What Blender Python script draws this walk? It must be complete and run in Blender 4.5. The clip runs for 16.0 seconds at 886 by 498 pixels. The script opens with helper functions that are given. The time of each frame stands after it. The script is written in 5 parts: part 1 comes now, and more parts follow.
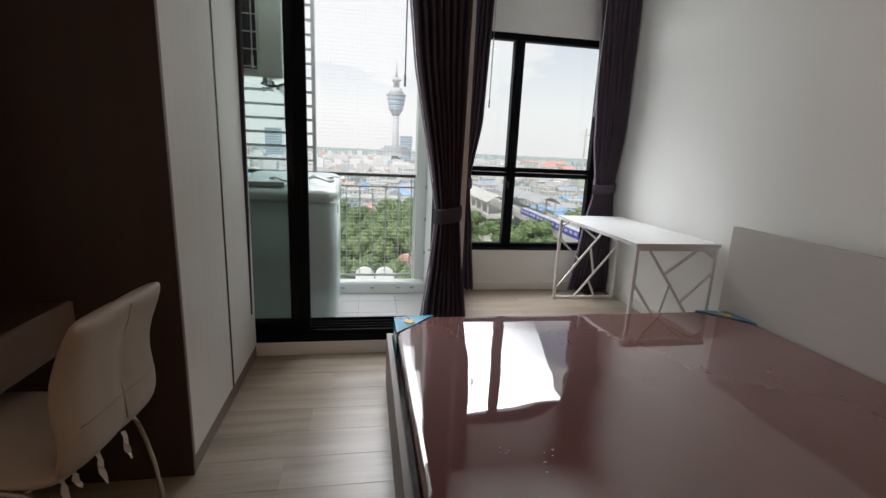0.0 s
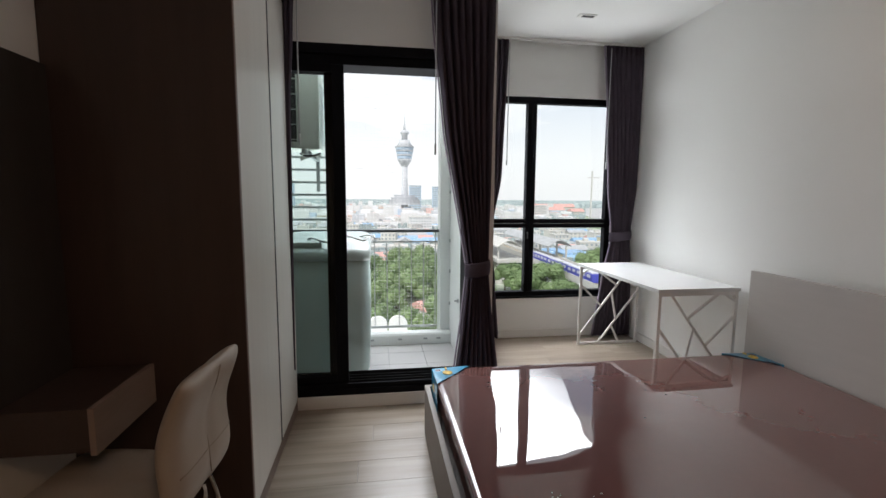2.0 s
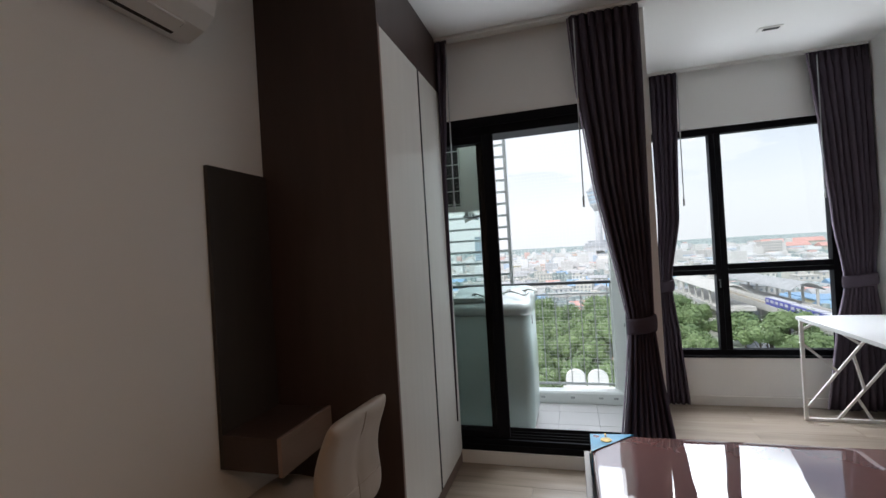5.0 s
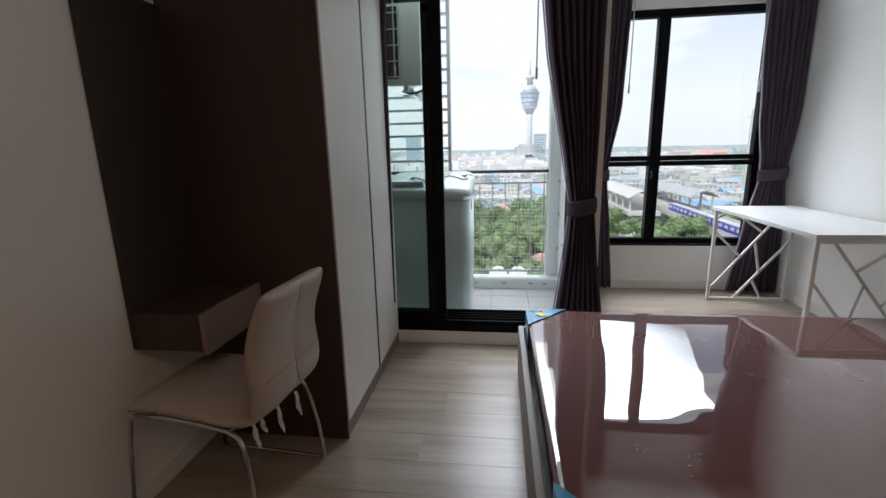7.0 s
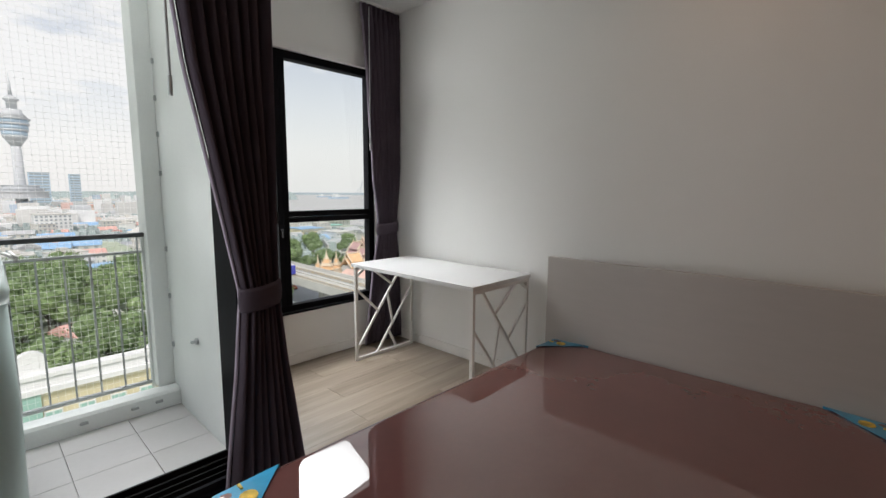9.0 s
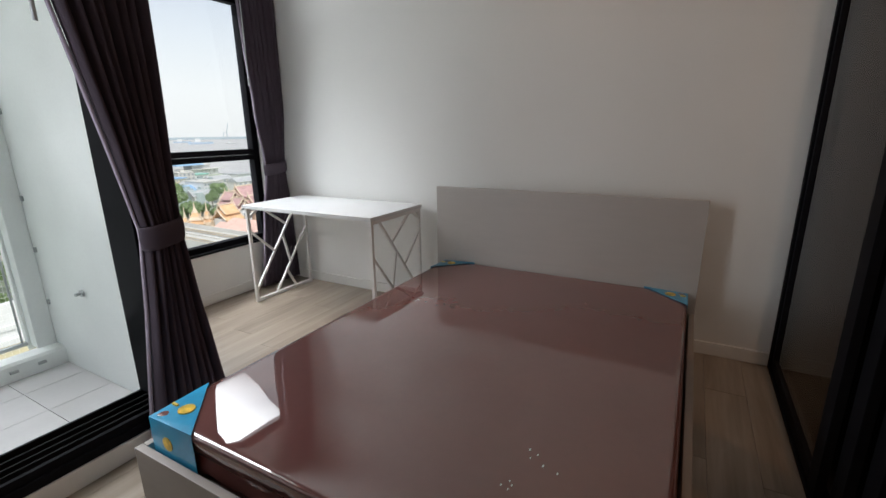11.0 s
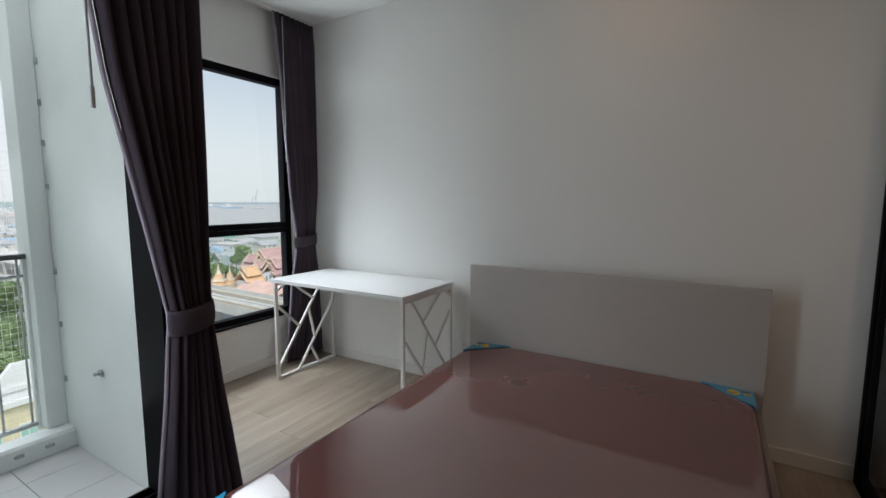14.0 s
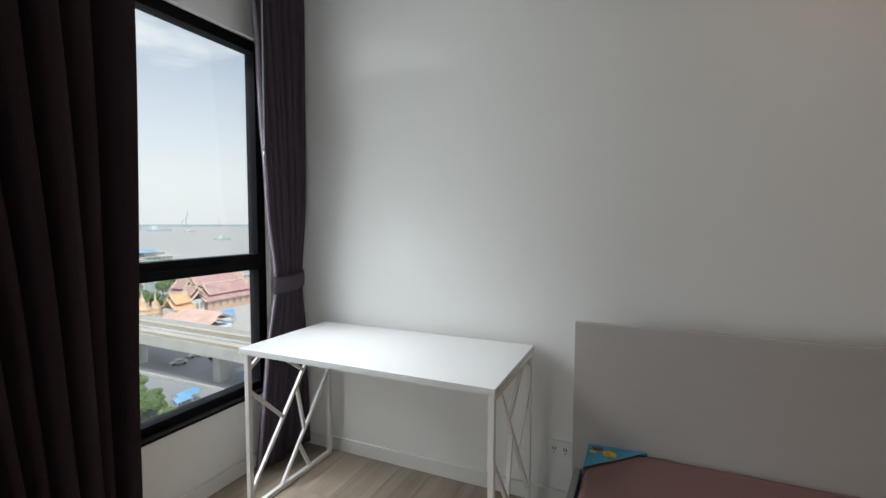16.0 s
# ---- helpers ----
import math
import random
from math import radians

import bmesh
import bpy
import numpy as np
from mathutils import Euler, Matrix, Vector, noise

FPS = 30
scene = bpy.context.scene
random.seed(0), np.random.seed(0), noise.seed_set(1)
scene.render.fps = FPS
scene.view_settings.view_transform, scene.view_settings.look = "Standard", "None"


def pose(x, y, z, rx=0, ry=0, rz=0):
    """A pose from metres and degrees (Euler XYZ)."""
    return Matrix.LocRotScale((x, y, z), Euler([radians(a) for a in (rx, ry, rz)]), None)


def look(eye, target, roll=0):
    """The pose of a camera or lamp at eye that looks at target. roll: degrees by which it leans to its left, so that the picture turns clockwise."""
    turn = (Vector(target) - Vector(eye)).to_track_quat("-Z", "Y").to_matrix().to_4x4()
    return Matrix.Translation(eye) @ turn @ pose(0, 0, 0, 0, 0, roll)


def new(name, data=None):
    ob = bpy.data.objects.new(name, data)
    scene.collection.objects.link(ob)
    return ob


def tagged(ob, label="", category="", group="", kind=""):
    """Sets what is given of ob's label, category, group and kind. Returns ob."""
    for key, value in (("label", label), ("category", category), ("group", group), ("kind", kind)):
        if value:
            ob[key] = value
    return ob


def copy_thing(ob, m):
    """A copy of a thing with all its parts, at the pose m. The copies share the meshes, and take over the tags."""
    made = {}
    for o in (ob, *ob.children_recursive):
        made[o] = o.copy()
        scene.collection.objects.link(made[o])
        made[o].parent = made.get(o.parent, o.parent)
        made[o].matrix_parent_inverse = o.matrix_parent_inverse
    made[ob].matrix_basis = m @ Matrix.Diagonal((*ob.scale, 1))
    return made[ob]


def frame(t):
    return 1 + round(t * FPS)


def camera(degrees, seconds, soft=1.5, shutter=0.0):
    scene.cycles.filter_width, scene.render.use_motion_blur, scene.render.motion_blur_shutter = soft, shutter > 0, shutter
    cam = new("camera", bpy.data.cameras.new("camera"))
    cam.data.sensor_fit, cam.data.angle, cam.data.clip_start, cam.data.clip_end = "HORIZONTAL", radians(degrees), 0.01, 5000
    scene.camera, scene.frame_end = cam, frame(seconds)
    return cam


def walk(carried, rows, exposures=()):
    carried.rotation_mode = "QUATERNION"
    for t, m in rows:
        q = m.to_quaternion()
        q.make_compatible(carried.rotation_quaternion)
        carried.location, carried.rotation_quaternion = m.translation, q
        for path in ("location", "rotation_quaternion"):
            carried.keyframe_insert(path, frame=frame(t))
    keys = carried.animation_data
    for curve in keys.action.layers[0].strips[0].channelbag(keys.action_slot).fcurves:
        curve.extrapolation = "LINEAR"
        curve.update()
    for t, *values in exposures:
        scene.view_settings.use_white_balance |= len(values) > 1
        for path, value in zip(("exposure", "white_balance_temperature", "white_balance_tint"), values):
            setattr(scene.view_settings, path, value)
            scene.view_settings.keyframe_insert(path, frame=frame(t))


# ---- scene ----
cam = camera(89.4, 16.0)
PATH = [
    (0, (0.193, 0.521, 1.264), (0.534, 2.444, 0.831), 2.6),
    (0.5, (0.101, 0.455, 1.237), (0.466, 2.338, 0.671), 2.3),
    (1, (0.074, 0.404, 1.223), (0.413, 2.292, 0.657), 1.4),
    (1.5, (0.065, 0.391, 1.279), (0.377, 2.321, 0.854), 0.9),
    (2, (0.05, 0.387, 1.336), (0.342, 2.352, 1.105), 0.4),
    (2.5, (0.047, 0.377, 1.373), (0.265, 2.364, 1.301), -0.7),
    (3, (0.084, 0.392, 1.388), (0.113, 2.391, 1.397), -1.8),
    (3.5, (0.194, 0.377, 1.411), (-0.038, 2.362, 1.481), -2.9),
    (3.7, (0.236, 0.366, 1.419), (-0.095, 2.336, 1.524), -3.6),
    (5.8, (0.303, 0.337, 1.322), (-0.274, 2.241, 1.114), -3.9),
    (6, (0.297, 0.342, 1.308), (-0.264, 2.24, 1.021), -3.5),
    (6.5, (0.288, 0.371, 1.264), (-0.178, 2.273, 0.855), -2.5),
    (7, (0.202, 0.474, 1.237), (-0.047, 2.409, 0.797), -1.3),
    (7.5, (0.056, 0.66, 1.242), (0.169, 2.612, 0.819), -1.3),
    (8, (0.001, 0.911, 1.23), (0.633, 2.773, 0.864), -0.8),
    (8.5, (-0.017, 1.188, 1.275), (1.134, 2.799, 0.995), -0.1),
    (9, (-0.073, 1.418, 1.294), (1.37, 2.779, 1.034), 0.4),
    (9.5, (-0.074, 1.469, 1.286), (1.509, 2.658, 1.0), 0.2),
    (10, (-0.142, 1.417, 1.274), (1.506, 2.501, 0.945), 0.1),
    (12.3, (-0.384, 1.286, 1.256), (1.319, 2.101, 0.595), -0.6),
    (12.5, (-0.39, 1.289, 1.267), (1.323, 2.122, 0.658), -0.7),
    (13, (-0.386, 1.309, 1.312), (1.353, 2.183, 0.849), -0.6),
    (13.5, (-0.366, 1.345, 1.342), (1.378, 2.273, 1.029), -0.2),
    (14, (-0.224, 1.47, 1.32), (1.478, 2.497, 1.099), 0.1),
    (14.5, (-0.01, 1.688, 1.343), (1.616, 2.839, 1.161), 0.5),
    (15, (0.133, 2.005, 1.327), (1.761, 3.155, 1.166), 0.1),
    (15.5, (0.276, 2.303, 1.291), (1.995, 3.319, 1.164), 0.1),
    (16, (0.433, 2.561, 1.311), (2.259, 3.369, 1.19), 0.2),
]
walk(cam, [(t, look(eye, target, roll)) for t, eye, target, roll in PATH],
     [(0, 0.27, 6350, 11), (1, 0.45, 6300, 11), (3.5, 0.38, 6200, 11), (6.5, 0.42, 5900, 11), (8, 0.38, 6200, 10), (9, 0.18, 6450, 11), (10, 0.20, 6400, 11), (12.5, 0.64, 6000, 9), (13.5, 0.31, 6000, 8), (14.5, 0.03, 5950, 7), (15.5, 0.03, 6080, 8), (16, 0.25, 6130, 8)])

# ---- world and lights ----
SUN_EL, SUN_AZ = 50.0, 215.0
world = bpy.data.worlds.new("sky")
scene.world = world
world.use_nodes = True
wn, wl = world.node_tree.nodes, world.node_tree.links
bg = wn["Background"]
sky = wn.new("ShaderNodeTexSky")
sky.sky_type, sky.sun_disc = "NISHITA", False
sky.sun_elevation, sky.sun_rotation = radians(SUN_EL), radians(SUN_AZ)
sky.air_density, sky.dust_density, sky.altitude = 1.0, 3.0, 40
wco = wn.new("ShaderNodeTexCoord")
wmap = wn.new("ShaderNodeMapping")
wmap.inputs["Scale"].default_value = (1.0, 1.0, 3.6)
wno = wn.new("ShaderNodeTexNoise")
wno.inputs["Scale"].default_value, wno.inputs["Detail"].default_value = 2.3, 6
wno.inputs["Roughness"].default_value = 0.55
wra = wn.new("ShaderNodeMapRange")
wra.inputs["From Min"].default_value, wra.inputs["From Max"].default_value = 0.36, 0.55
wsep = wn.new("ShaderNodeSeparateXYZ")
wlow = wn.new("ShaderNodeMapRange")
wlow.inputs["From Min"].default_value, wlow.inputs["From Max"].default_value = 0.55, 0.08
wmax = wn.new("ShaderNodeMath")
wmax.operation = "MAXIMUM"
wmul = wn.new("ShaderNodeMath")
wmul.operation, wmul.inputs[1].default_value = "MULTIPLY", 0.90
wmix = wn.new("ShaderNodeMix")
wmix.data_type = "RGBA"
wmix.inputs["B"].default_value = (7.2, 7.1, 6.9, 1)
wl.new(wco.outputs["Generated"], wmap.inputs["Vector"])
wl.new(wmap.outputs["Vector"], wno.inputs["Vector"])
wl.new(wno.outputs["Fac"], wra.inputs["Value"])
wl.new(wco.outputs["Generated"], wsep.inputs["Vector"])
wl.new(wsep.outputs["Z"], wlow.inputs["Value"])
wl.new(wra.outputs["Result"], wmax.inputs[0])
wl.new(wlow.outputs["Result"], wmax.inputs[1])
wl.new(wmax.outputs[0], wmul.inputs[0])
wl.new(wmul.outputs[0], wmix.inputs["Factor"])
wl.new(sky.outputs["Color"], wmix.inputs["A"])
wl.new(wmix.outputs["Result"], bg.inputs["Color"])
bg.inputs["Strength"].default_value = 0.12

sun = new("sun", bpy.data.lights.new("sun", "SUN"))
sun.data.energy, sun.data.angle, sun.data.color = 2.4, radians(15), (1, 0.95, 0.88)
sun.matrix_world = pose(0, 0, 60, 90 - SUN_EL, 0, 180 - SUN_AZ)


def added_ceiling_lamp(name, x, y, z, watts, size=0.12):
    """An unseen warm lamp added flush in the ceiling to warm walls and floor."""
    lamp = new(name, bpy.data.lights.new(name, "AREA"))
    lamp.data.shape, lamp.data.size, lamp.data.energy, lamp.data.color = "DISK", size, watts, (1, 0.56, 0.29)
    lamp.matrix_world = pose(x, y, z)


# Unseen: two behind the walk, one over the bed, added for warmth.
added_ceiling_lamp("downlight_lamp", 0.75, -0.55, 2.69, 6.5)
added_ceiling_lamp("downlight_lamp", 2.0, -0.1, 2.69, 2.2)
added_ceiling_lamp("downlight_lamp", 1.95, 1.85, 2.69, 0.8)


def sky_lamp(name, at, aim, sx, sz, watts, spread, col=(0.975, 0.985, 0.985)):
    """A lamp in an opening that stands in for the sky's light; it sends it inwards along aim."""
    lamp = new(name, bpy.data.lights.new(name, "AREA"))
    lamp.data.shape, lamp.data.size, lamp.data.size_y, lamp.data.energy = "RECTANGLE", sx, sz, watts
    lamp.data.spread, lamp.data.color = radians(spread), col
    lamp.matrix_world = look(at, Vector(at) + Vector(aim))


sky_lamp("window_sky_low", (1.60, 4.98, 1.80), (0.05, -1, -1.45), 1.3, 1.2, 23, 80)
sky_lamp("window_sky_high", (1.60, 4.98, 0.85), (0.05, -1, 1.45), 1.3, 1.2, 9, 100)
sky_lamp("window_sky_side", (1.02, 4.98, 1.35), (1, -0.75, -0.1), 0.9, 1.6, 5.5, 90)
sky_lamp("door_sky_side", (0.08, 3.12, 1.2), (1, -0.72, -0.05), 0.3, 1.7, 1.8, 88)
sky_lamp("door_sky_low", (0.32, 3.80, 1.55), (0, -1, -1.5), 0.6, 1.0, 2.8, 70)
sky_lamp("door_sky_high", (0.32, 3.80, 0.75), (0, -1, 1.6), 0.6, 1.0, 3.5, 72)
sky_lamp("door_sky_west", (0.26, 3.16, 1.2), (-1, -0.30, 0), 0.4, 1.7, 0.4, 76)
sky_lamp("balcony_sky_low", (0.0, 4.68, 1.5), (-0.1, -1, -1.5), 1.5, 1.4, 6, 78)
sky_lamp("balcony_sky_high", (-0.2, 4.68, 1.5), (-0.2, -1, 1.5), 1.5, 1.4, 9, 78)

# ---- materials ----


def mat(name, col, rough=0.5, metal=0.0, var=0.06, scale=6.0, bump=0.0, bscale=60.0, stretch=(1, 1, 1), col2=None,
        random_amt=0.0, spec=0.5, coat=0.0):
    """A surface with a broad and a fine variation of its colour, and fine relief."""
    m = bpy.data.materials.new(name)
    m.use_nodes = True
    n, l = m.node_tree.nodes, m.node_tree.links
    b = n["Principled BSDF"]
    b.inputs["Roughness"].default_value, b.inputs["Metallic"].default_value = rough, metal
    b.inputs["Specular IOR Level"].default_value = spec
    b.inputs["Coat Weight"].default_value = coat
    b.inputs["Coat Roughness"].default_value = 0.05
    co, mp = n.new("ShaderNodeTexCoord"), n.new("ShaderNodeMapping")
    mp.inputs["Scale"].default_value = stretch
    l.new(co.outputs["Object"], mp.inputs["Vector"])
    big, small = n.new("ShaderNodeTexNoise"), n.new("ShaderNodeTexNoise")
    big.inputs["Scale"].default_value, big.inputs["Detail"].default_value = scale, 5
    small.inputs["Scale"].default_value, small.inputs["Detail"].default_value = bscale, 4
    l.new(mp.outputs["Vector"], big.inputs["Vector"])
    l.new(mp.outputs["Vector"], small.inputs["Vector"])
    add = n.new("ShaderNodeMath")
    add.operation = "MULTIPLY_ADD"
    add.inputs[1].default_value = 0.35
    l.new(small.outputs["Fac"], add.inputs[0])
    l.new(big.outputs["Fac"], add.inputs[2])
    rg = n.new("ShaderNodeMapRange")
    rg.inputs["From Min"].default_value, rg.inputs["From Max"].default_value = 0.45, 0.9
    fac = rg.outputs["Result"]
    l.new(add.outputs[0], rg.inputs["Value"])
    mx = n.new("ShaderNodeMix")
    mx.data_type = "RGBA"
    hi = tuple(min(1, c * (1 + var)) for c in col)
    lo = col2 if col2 else tuple(c * (1 - var) for c in col)
    mx.inputs["A"].default_value, mx.inputs["B"].default_value = (*lo, 1), (*hi, 1)
    l.new(fac, mx.inputs["Factor"])
    out = mx.outputs["Result"]
    if random_amt:
        oi = n.new("ShaderNodeObjectInfo")
        hs = n.new("ShaderNodeHueSaturation")
        rr = n.new("ShaderNodeMapRange")
        rr.inputs["To Min"].default_value, rr.inputs["To Max"].default_value = 1 - random_amt, 1 + random_amt
        l.new(oi.outputs["Random"], rr.inputs["Value"])
        l.new(rr.outputs["Result"], hs.inputs["Value"])
        l.new(out, hs.inputs["Color"])
        out = hs.outputs["Color"]
        off = n.new("ShaderNodeVectorMath")
        off.operation = "SCALE"
        off.inputs["Scale"].default_value = 37.0
        cm = n.new("ShaderNodeCombineXYZ")
        for k in ("X", "Y", "Z"):
            l.new(oi.outputs["Random"], cm.inputs[k])
        l.new(cm.outputs["Vector"], off.inputs["Vector"])
        l.new(off.outputs["Vector"], mp.inputs["Location"])
    l.new(out, b.inputs["Base Color"])
    if bump:
        bp = n.new("ShaderNodeBump")
        bp.inputs["Strength"].default_value, bp.inputs["Distance"].default_value = bump, 0.002
        l.new(small.outputs["Fac"], bp.inputs["Height"])
        l.new(bp.outputs["Normal"], b.inputs["Normal"])
    return m


def glass(name, tint, rough=0.0, mirror=0.06):
    """Thin architectural glass: clear with a faint reflection."""
    m = bpy.data.materials.new(name)
    m.use_nodes = True
    n, l = m.node_tree.nodes, m.node_tree.links
    n.remove(n["Principled BSDF"])
    tr, gl, mx = n.new("ShaderNodeBsdfTransparent"), n.new("ShaderNodeBsdfGlossy"), n.new("ShaderNodeMixShader")
    fr = n.new("ShaderNodeFresnel")
    fr.inputs["IOR"].default_value = 1.3
    tr.inputs["Color"].default_value = (*tint, 1)
    gl.inputs["Roughness"].default_value = rough
    l.new(fr.outputs["Fac"], mx.inputs["Fac"])
    l.new(tr.outputs["BSDF"], mx.inputs[1])
    l.new(gl.outputs["BSDF"], mx.inputs[2])
    l.new(mx.outputs["Shader"], n["Material Output"].inputs["Surface"])
    return m


def leaf_mat(name, a, b):
    m = bpy.data.materials.new(name)
    m.use_nodes = True
    n, l = m.node_tree.nodes, m.node_tree.links
    p = n["Principled BSDF"]
    p.inputs["Roughness"].default_value = 0.6
    geo, oi, mx, ad = n.new("ShaderNodeNewGeometry"), n.new("ShaderNodeObjectInfo"), n.new("ShaderNodeMix"), n.new("ShaderNodeMath")
    mx.data_type = "RGBA"
    ad.operation = "MULTIPLY_ADD"
    ad.inputs[1].default_value = 0.6
    sc = n.new("ShaderNodeMath")
    sc.operation, sc.inputs[1].default_value = "MULTIPLY", 0.4
    l.new(oi.outputs["Random"], sc.inputs[0])
    l.new(geo.outputs["Random Per Island"], ad.inputs[0])
    l.new(sc.outputs[0], ad.inputs[2])
    l.new(ad.outputs[0], mx.inputs["Factor"])
    mx.inputs["A"].default_value, mx.inputs["B"].default_value = (*a, 1), (*b, 1)
    l.new(mx.outputs["Result"], p.inputs["Base Color"])
    return m


def wood_floor(name):
    m = mat(name, (0.30, 0.25, 0.20), 0.30, var=0.17, scale=1.5, bscale=8.0, stretch=(0.5, 7, 7), col2=(0.185, 0.147, 0.112),
            random_amt=0.03, bump=0.05)
    return m


WHITE = mat("white_wall_paint", (0.80, 0.80, 0.78), 0.75, var=0.015, scale=1.2, bump=0.12, bscale=160)
CEIL = mat("ceiling_paint", (0.82, 0.82, 0.80), 0.8, var=0.012, scale=1.0, bump=0.06, bscale=120)
TRIM = mat("white_trim_paint", (0.78, 0.77, 0.74), 0.4, var=0.02, scale=3)
FLOOR = wood_floor("oak_laminate")
SUBFLOOR = mat("subfloor_dark", (0.06, 0.05, 0.04), 0.8)
BROWN3 = mat("black_brown_laminate", (0.034, 0.028, 0.024), 0.5, var=0.12, scale=3, bscale=30, stretch=(6, 6, 0.5))
BROWN = mat("dark_brown_laminate", (0.050, 0.031, 0.027), 0.45, var=0.12, scale=3, bscale=30, stretch=(6, 6, 0.5))
BROWN2 = mat("brown_edge_laminate", (0.16, 0.105, 0.085), 0.4, var=0.1, scale=3)
DRAWER = mat("taupe_drawer_laminate", (0.27, 0.20, 0.165), 0.42, var=0.06, scale=5, bscale=40, stretch=(1, 1, 8))
WARD = mat("grey_white_laminate", (0.66, 0.64, 0.60), 0.35, var=0.03, scale=4, bscale=80, stretch=(8, 8, 0.6))
# Near-black for painted shade in slots, sockets and grille, and for sofa legs.
GAP = mat("slot_shade_and_dark_legs", (0.02, 0.018, 0.017), 0.6)
BLACK = mat("black_aluminium", (0.009, 0.009, 0.011), 0.6, var=0.2, scale=5, spec=0.03)
BLACKM = mat("matt_black_track", (0.010, 0.010, 0.011), 0.75, spec=0.1)
RUBBER = mat("black_rubber", (0.02, 0.02, 0.02), 0.6)
CURT = mat("purple_grey_curtain_cloth", (0.068, 0.054, 0.070), 0.9, var=0.1, scale=5, bump=0.5, bscale=420, spec=0.15)
CURT_LINE = mat("pale_curtain_lining", (0.24, 0.20, 0.25), 0.85, var=0.05, bump=0.3, bscale=400)
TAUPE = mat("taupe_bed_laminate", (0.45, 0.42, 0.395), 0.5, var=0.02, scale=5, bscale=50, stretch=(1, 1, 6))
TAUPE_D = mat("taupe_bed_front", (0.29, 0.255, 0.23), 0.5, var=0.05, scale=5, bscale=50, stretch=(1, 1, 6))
VINYL = mat("maroon_mattress_cloth", (0.115, 0.048, 0.043), 0.5, var=0.08, scale=4, coat=0.0)
BLUE = mat("blue_corner_card", (0.03, 0.30, 0.52), 0.3, var=0.1, scale=14, coat=0.6)
GOLD = mat("gold_print", (0.62, 0.42, 0.04), 0.4, var=0.4, scale=30)
DESKW = mat("white_desk_laminate", (0.74, 0.75, 0.75), 0.22, var=0.01, scale=3)
DESKM = mat("white_powder_coat", (0.78, 0.77, 0.75), 0.4, var=0.02)
CHROME = mat("chrome", (0.62, 0.60, 0.58), 0.12, 1.0, var=0.05)
LEATHER = mat("cream_leatherette", (0.41, 0.355, 0.30), 0.38, var=0.05, scale=7, bump=0.25, bscale=260)
LEATHER_D = mat("leatherette_seam", (0.33, 0.28, 0.23), 0.6)
PLASTICW = mat("white_plastic", (0.74, 0.74, 0.72), 0.35, var=0.02)
PAPER = mat("torn_white_plastic_strip", (0.6, 0.6, 0.58), 0.5)
WASHER = mat("pale_green_washer_plastic", (0.50, 0.61, 0.59), 0.3, var=0.03, scale=3)
WASHER_T = mat("grey_green_washer_top", (0.50, 0.57, 0.56), 0.3, var=0.03, scale=3)
METALW = mat("cream_condenser_steel", (0.76, 0.75, 0.70), 0.4, var=0.05)
TILE = mat("pale_grey_floor_tile", (0.49, 0.48, 0.475), 0.3, var=0.05, scale=3, random_amt=0.03, bscale=50)
GROUT = mat("tile_grout", (0.34, 0.34, 0.34), 0.8)
EXTW = mat("white_exterior_paint", (0.84, 0.86, 0.85), 0.7, var=0.04, scale=2, bump=0.2, bscale=90)
STEEL = mat("grey_painted_steel", (0.44, 0.46, 0.47), 0.45, 0.2, var=0.08)
DARKRAIL = mat("dark_grey_rail", (0.07, 0.075, 0.08), 0.4, var=0.08)
NETM = bpy.data.materials.new("translucent_net_cord")
NETM.use_nodes = True
NETM.node_tree.nodes.remove(NETM.node_tree.nodes["Principled BSDF"])
_t = NETM.node_tree.nodes.new("ShaderNodeBsdfTranslucent")
_t.inputs["Color"].default_value = (0.9, 0.9, 0.9, 1)
_d = NETM.node_tree.nodes.new("ShaderNodeBsdfDiffuse")
_d.inputs["Color"].default_value = (0.9, 0.9, 0.9, 1)
_m = NETM.node_tree.nodes.new("ShaderNodeMixShader")
_m.inputs["Fac"].default_value = 0.35
NETM.node_tree.links.new(_t.outputs["BSDF"], _m.inputs[1])
NETM.node_tree.links.new(_d.outputs["BSDF"], _m.inputs[2])
NETM.node_tree.links.new(_m.outputs["Shader"], NETM.node_tree.nodes["Material Output"].inputs["Surface"])
SOFA = mat("grey_blue_sofa_cloth", (0.085, 0.105, 0.125), 0.9, var=0.15, scale=20, bump=0.6, bscale=500)
GLASS = glass("clear_window_glass", (0.955, 0.968, 0.965))
GLASS_G = glass("green_tinted_glass", (0.88, 0.945, 0.93))
GLASS_S = glass("smoked_glass", (0.95, 0.95, 0.935))
GLASS_C = glass("clear_partition_glass", (0.99, 0.992, 0.99))

# ---- building helpers ----
ORIGIN = {}


def box(bm, x0, x1, y0, y1, z0, z1, bev=0.0):
    vs = [bm.verts.new((x, y, z)) for z in (z0, z1) for y in (y0, y1) for x in (x0, x1)]
    fs = [bm.faces.new([vs[i] for i in q]) for q in
          ((0, 2, 3, 1), (4, 5, 7, 6), (0, 1, 5, 4), (2, 6, 7, 3), (0, 4, 6, 2), (1, 3, 7, 5))]
    if bev:
        es = {e for f in fs for e in f.edges}
        bmesh.ops.bevel(bm, geom=list(es), offset=bev, segments=2, affect="EDGES", profile=0.6)
    return bm


def B(*dims):
    """A new bmesh with one or more boxes: each (x0, x1, y0, y1, z0, z1[, bevel])."""
    bm = bmesh.new()
    for d in dims:
        box(bm, *d)
    return bm


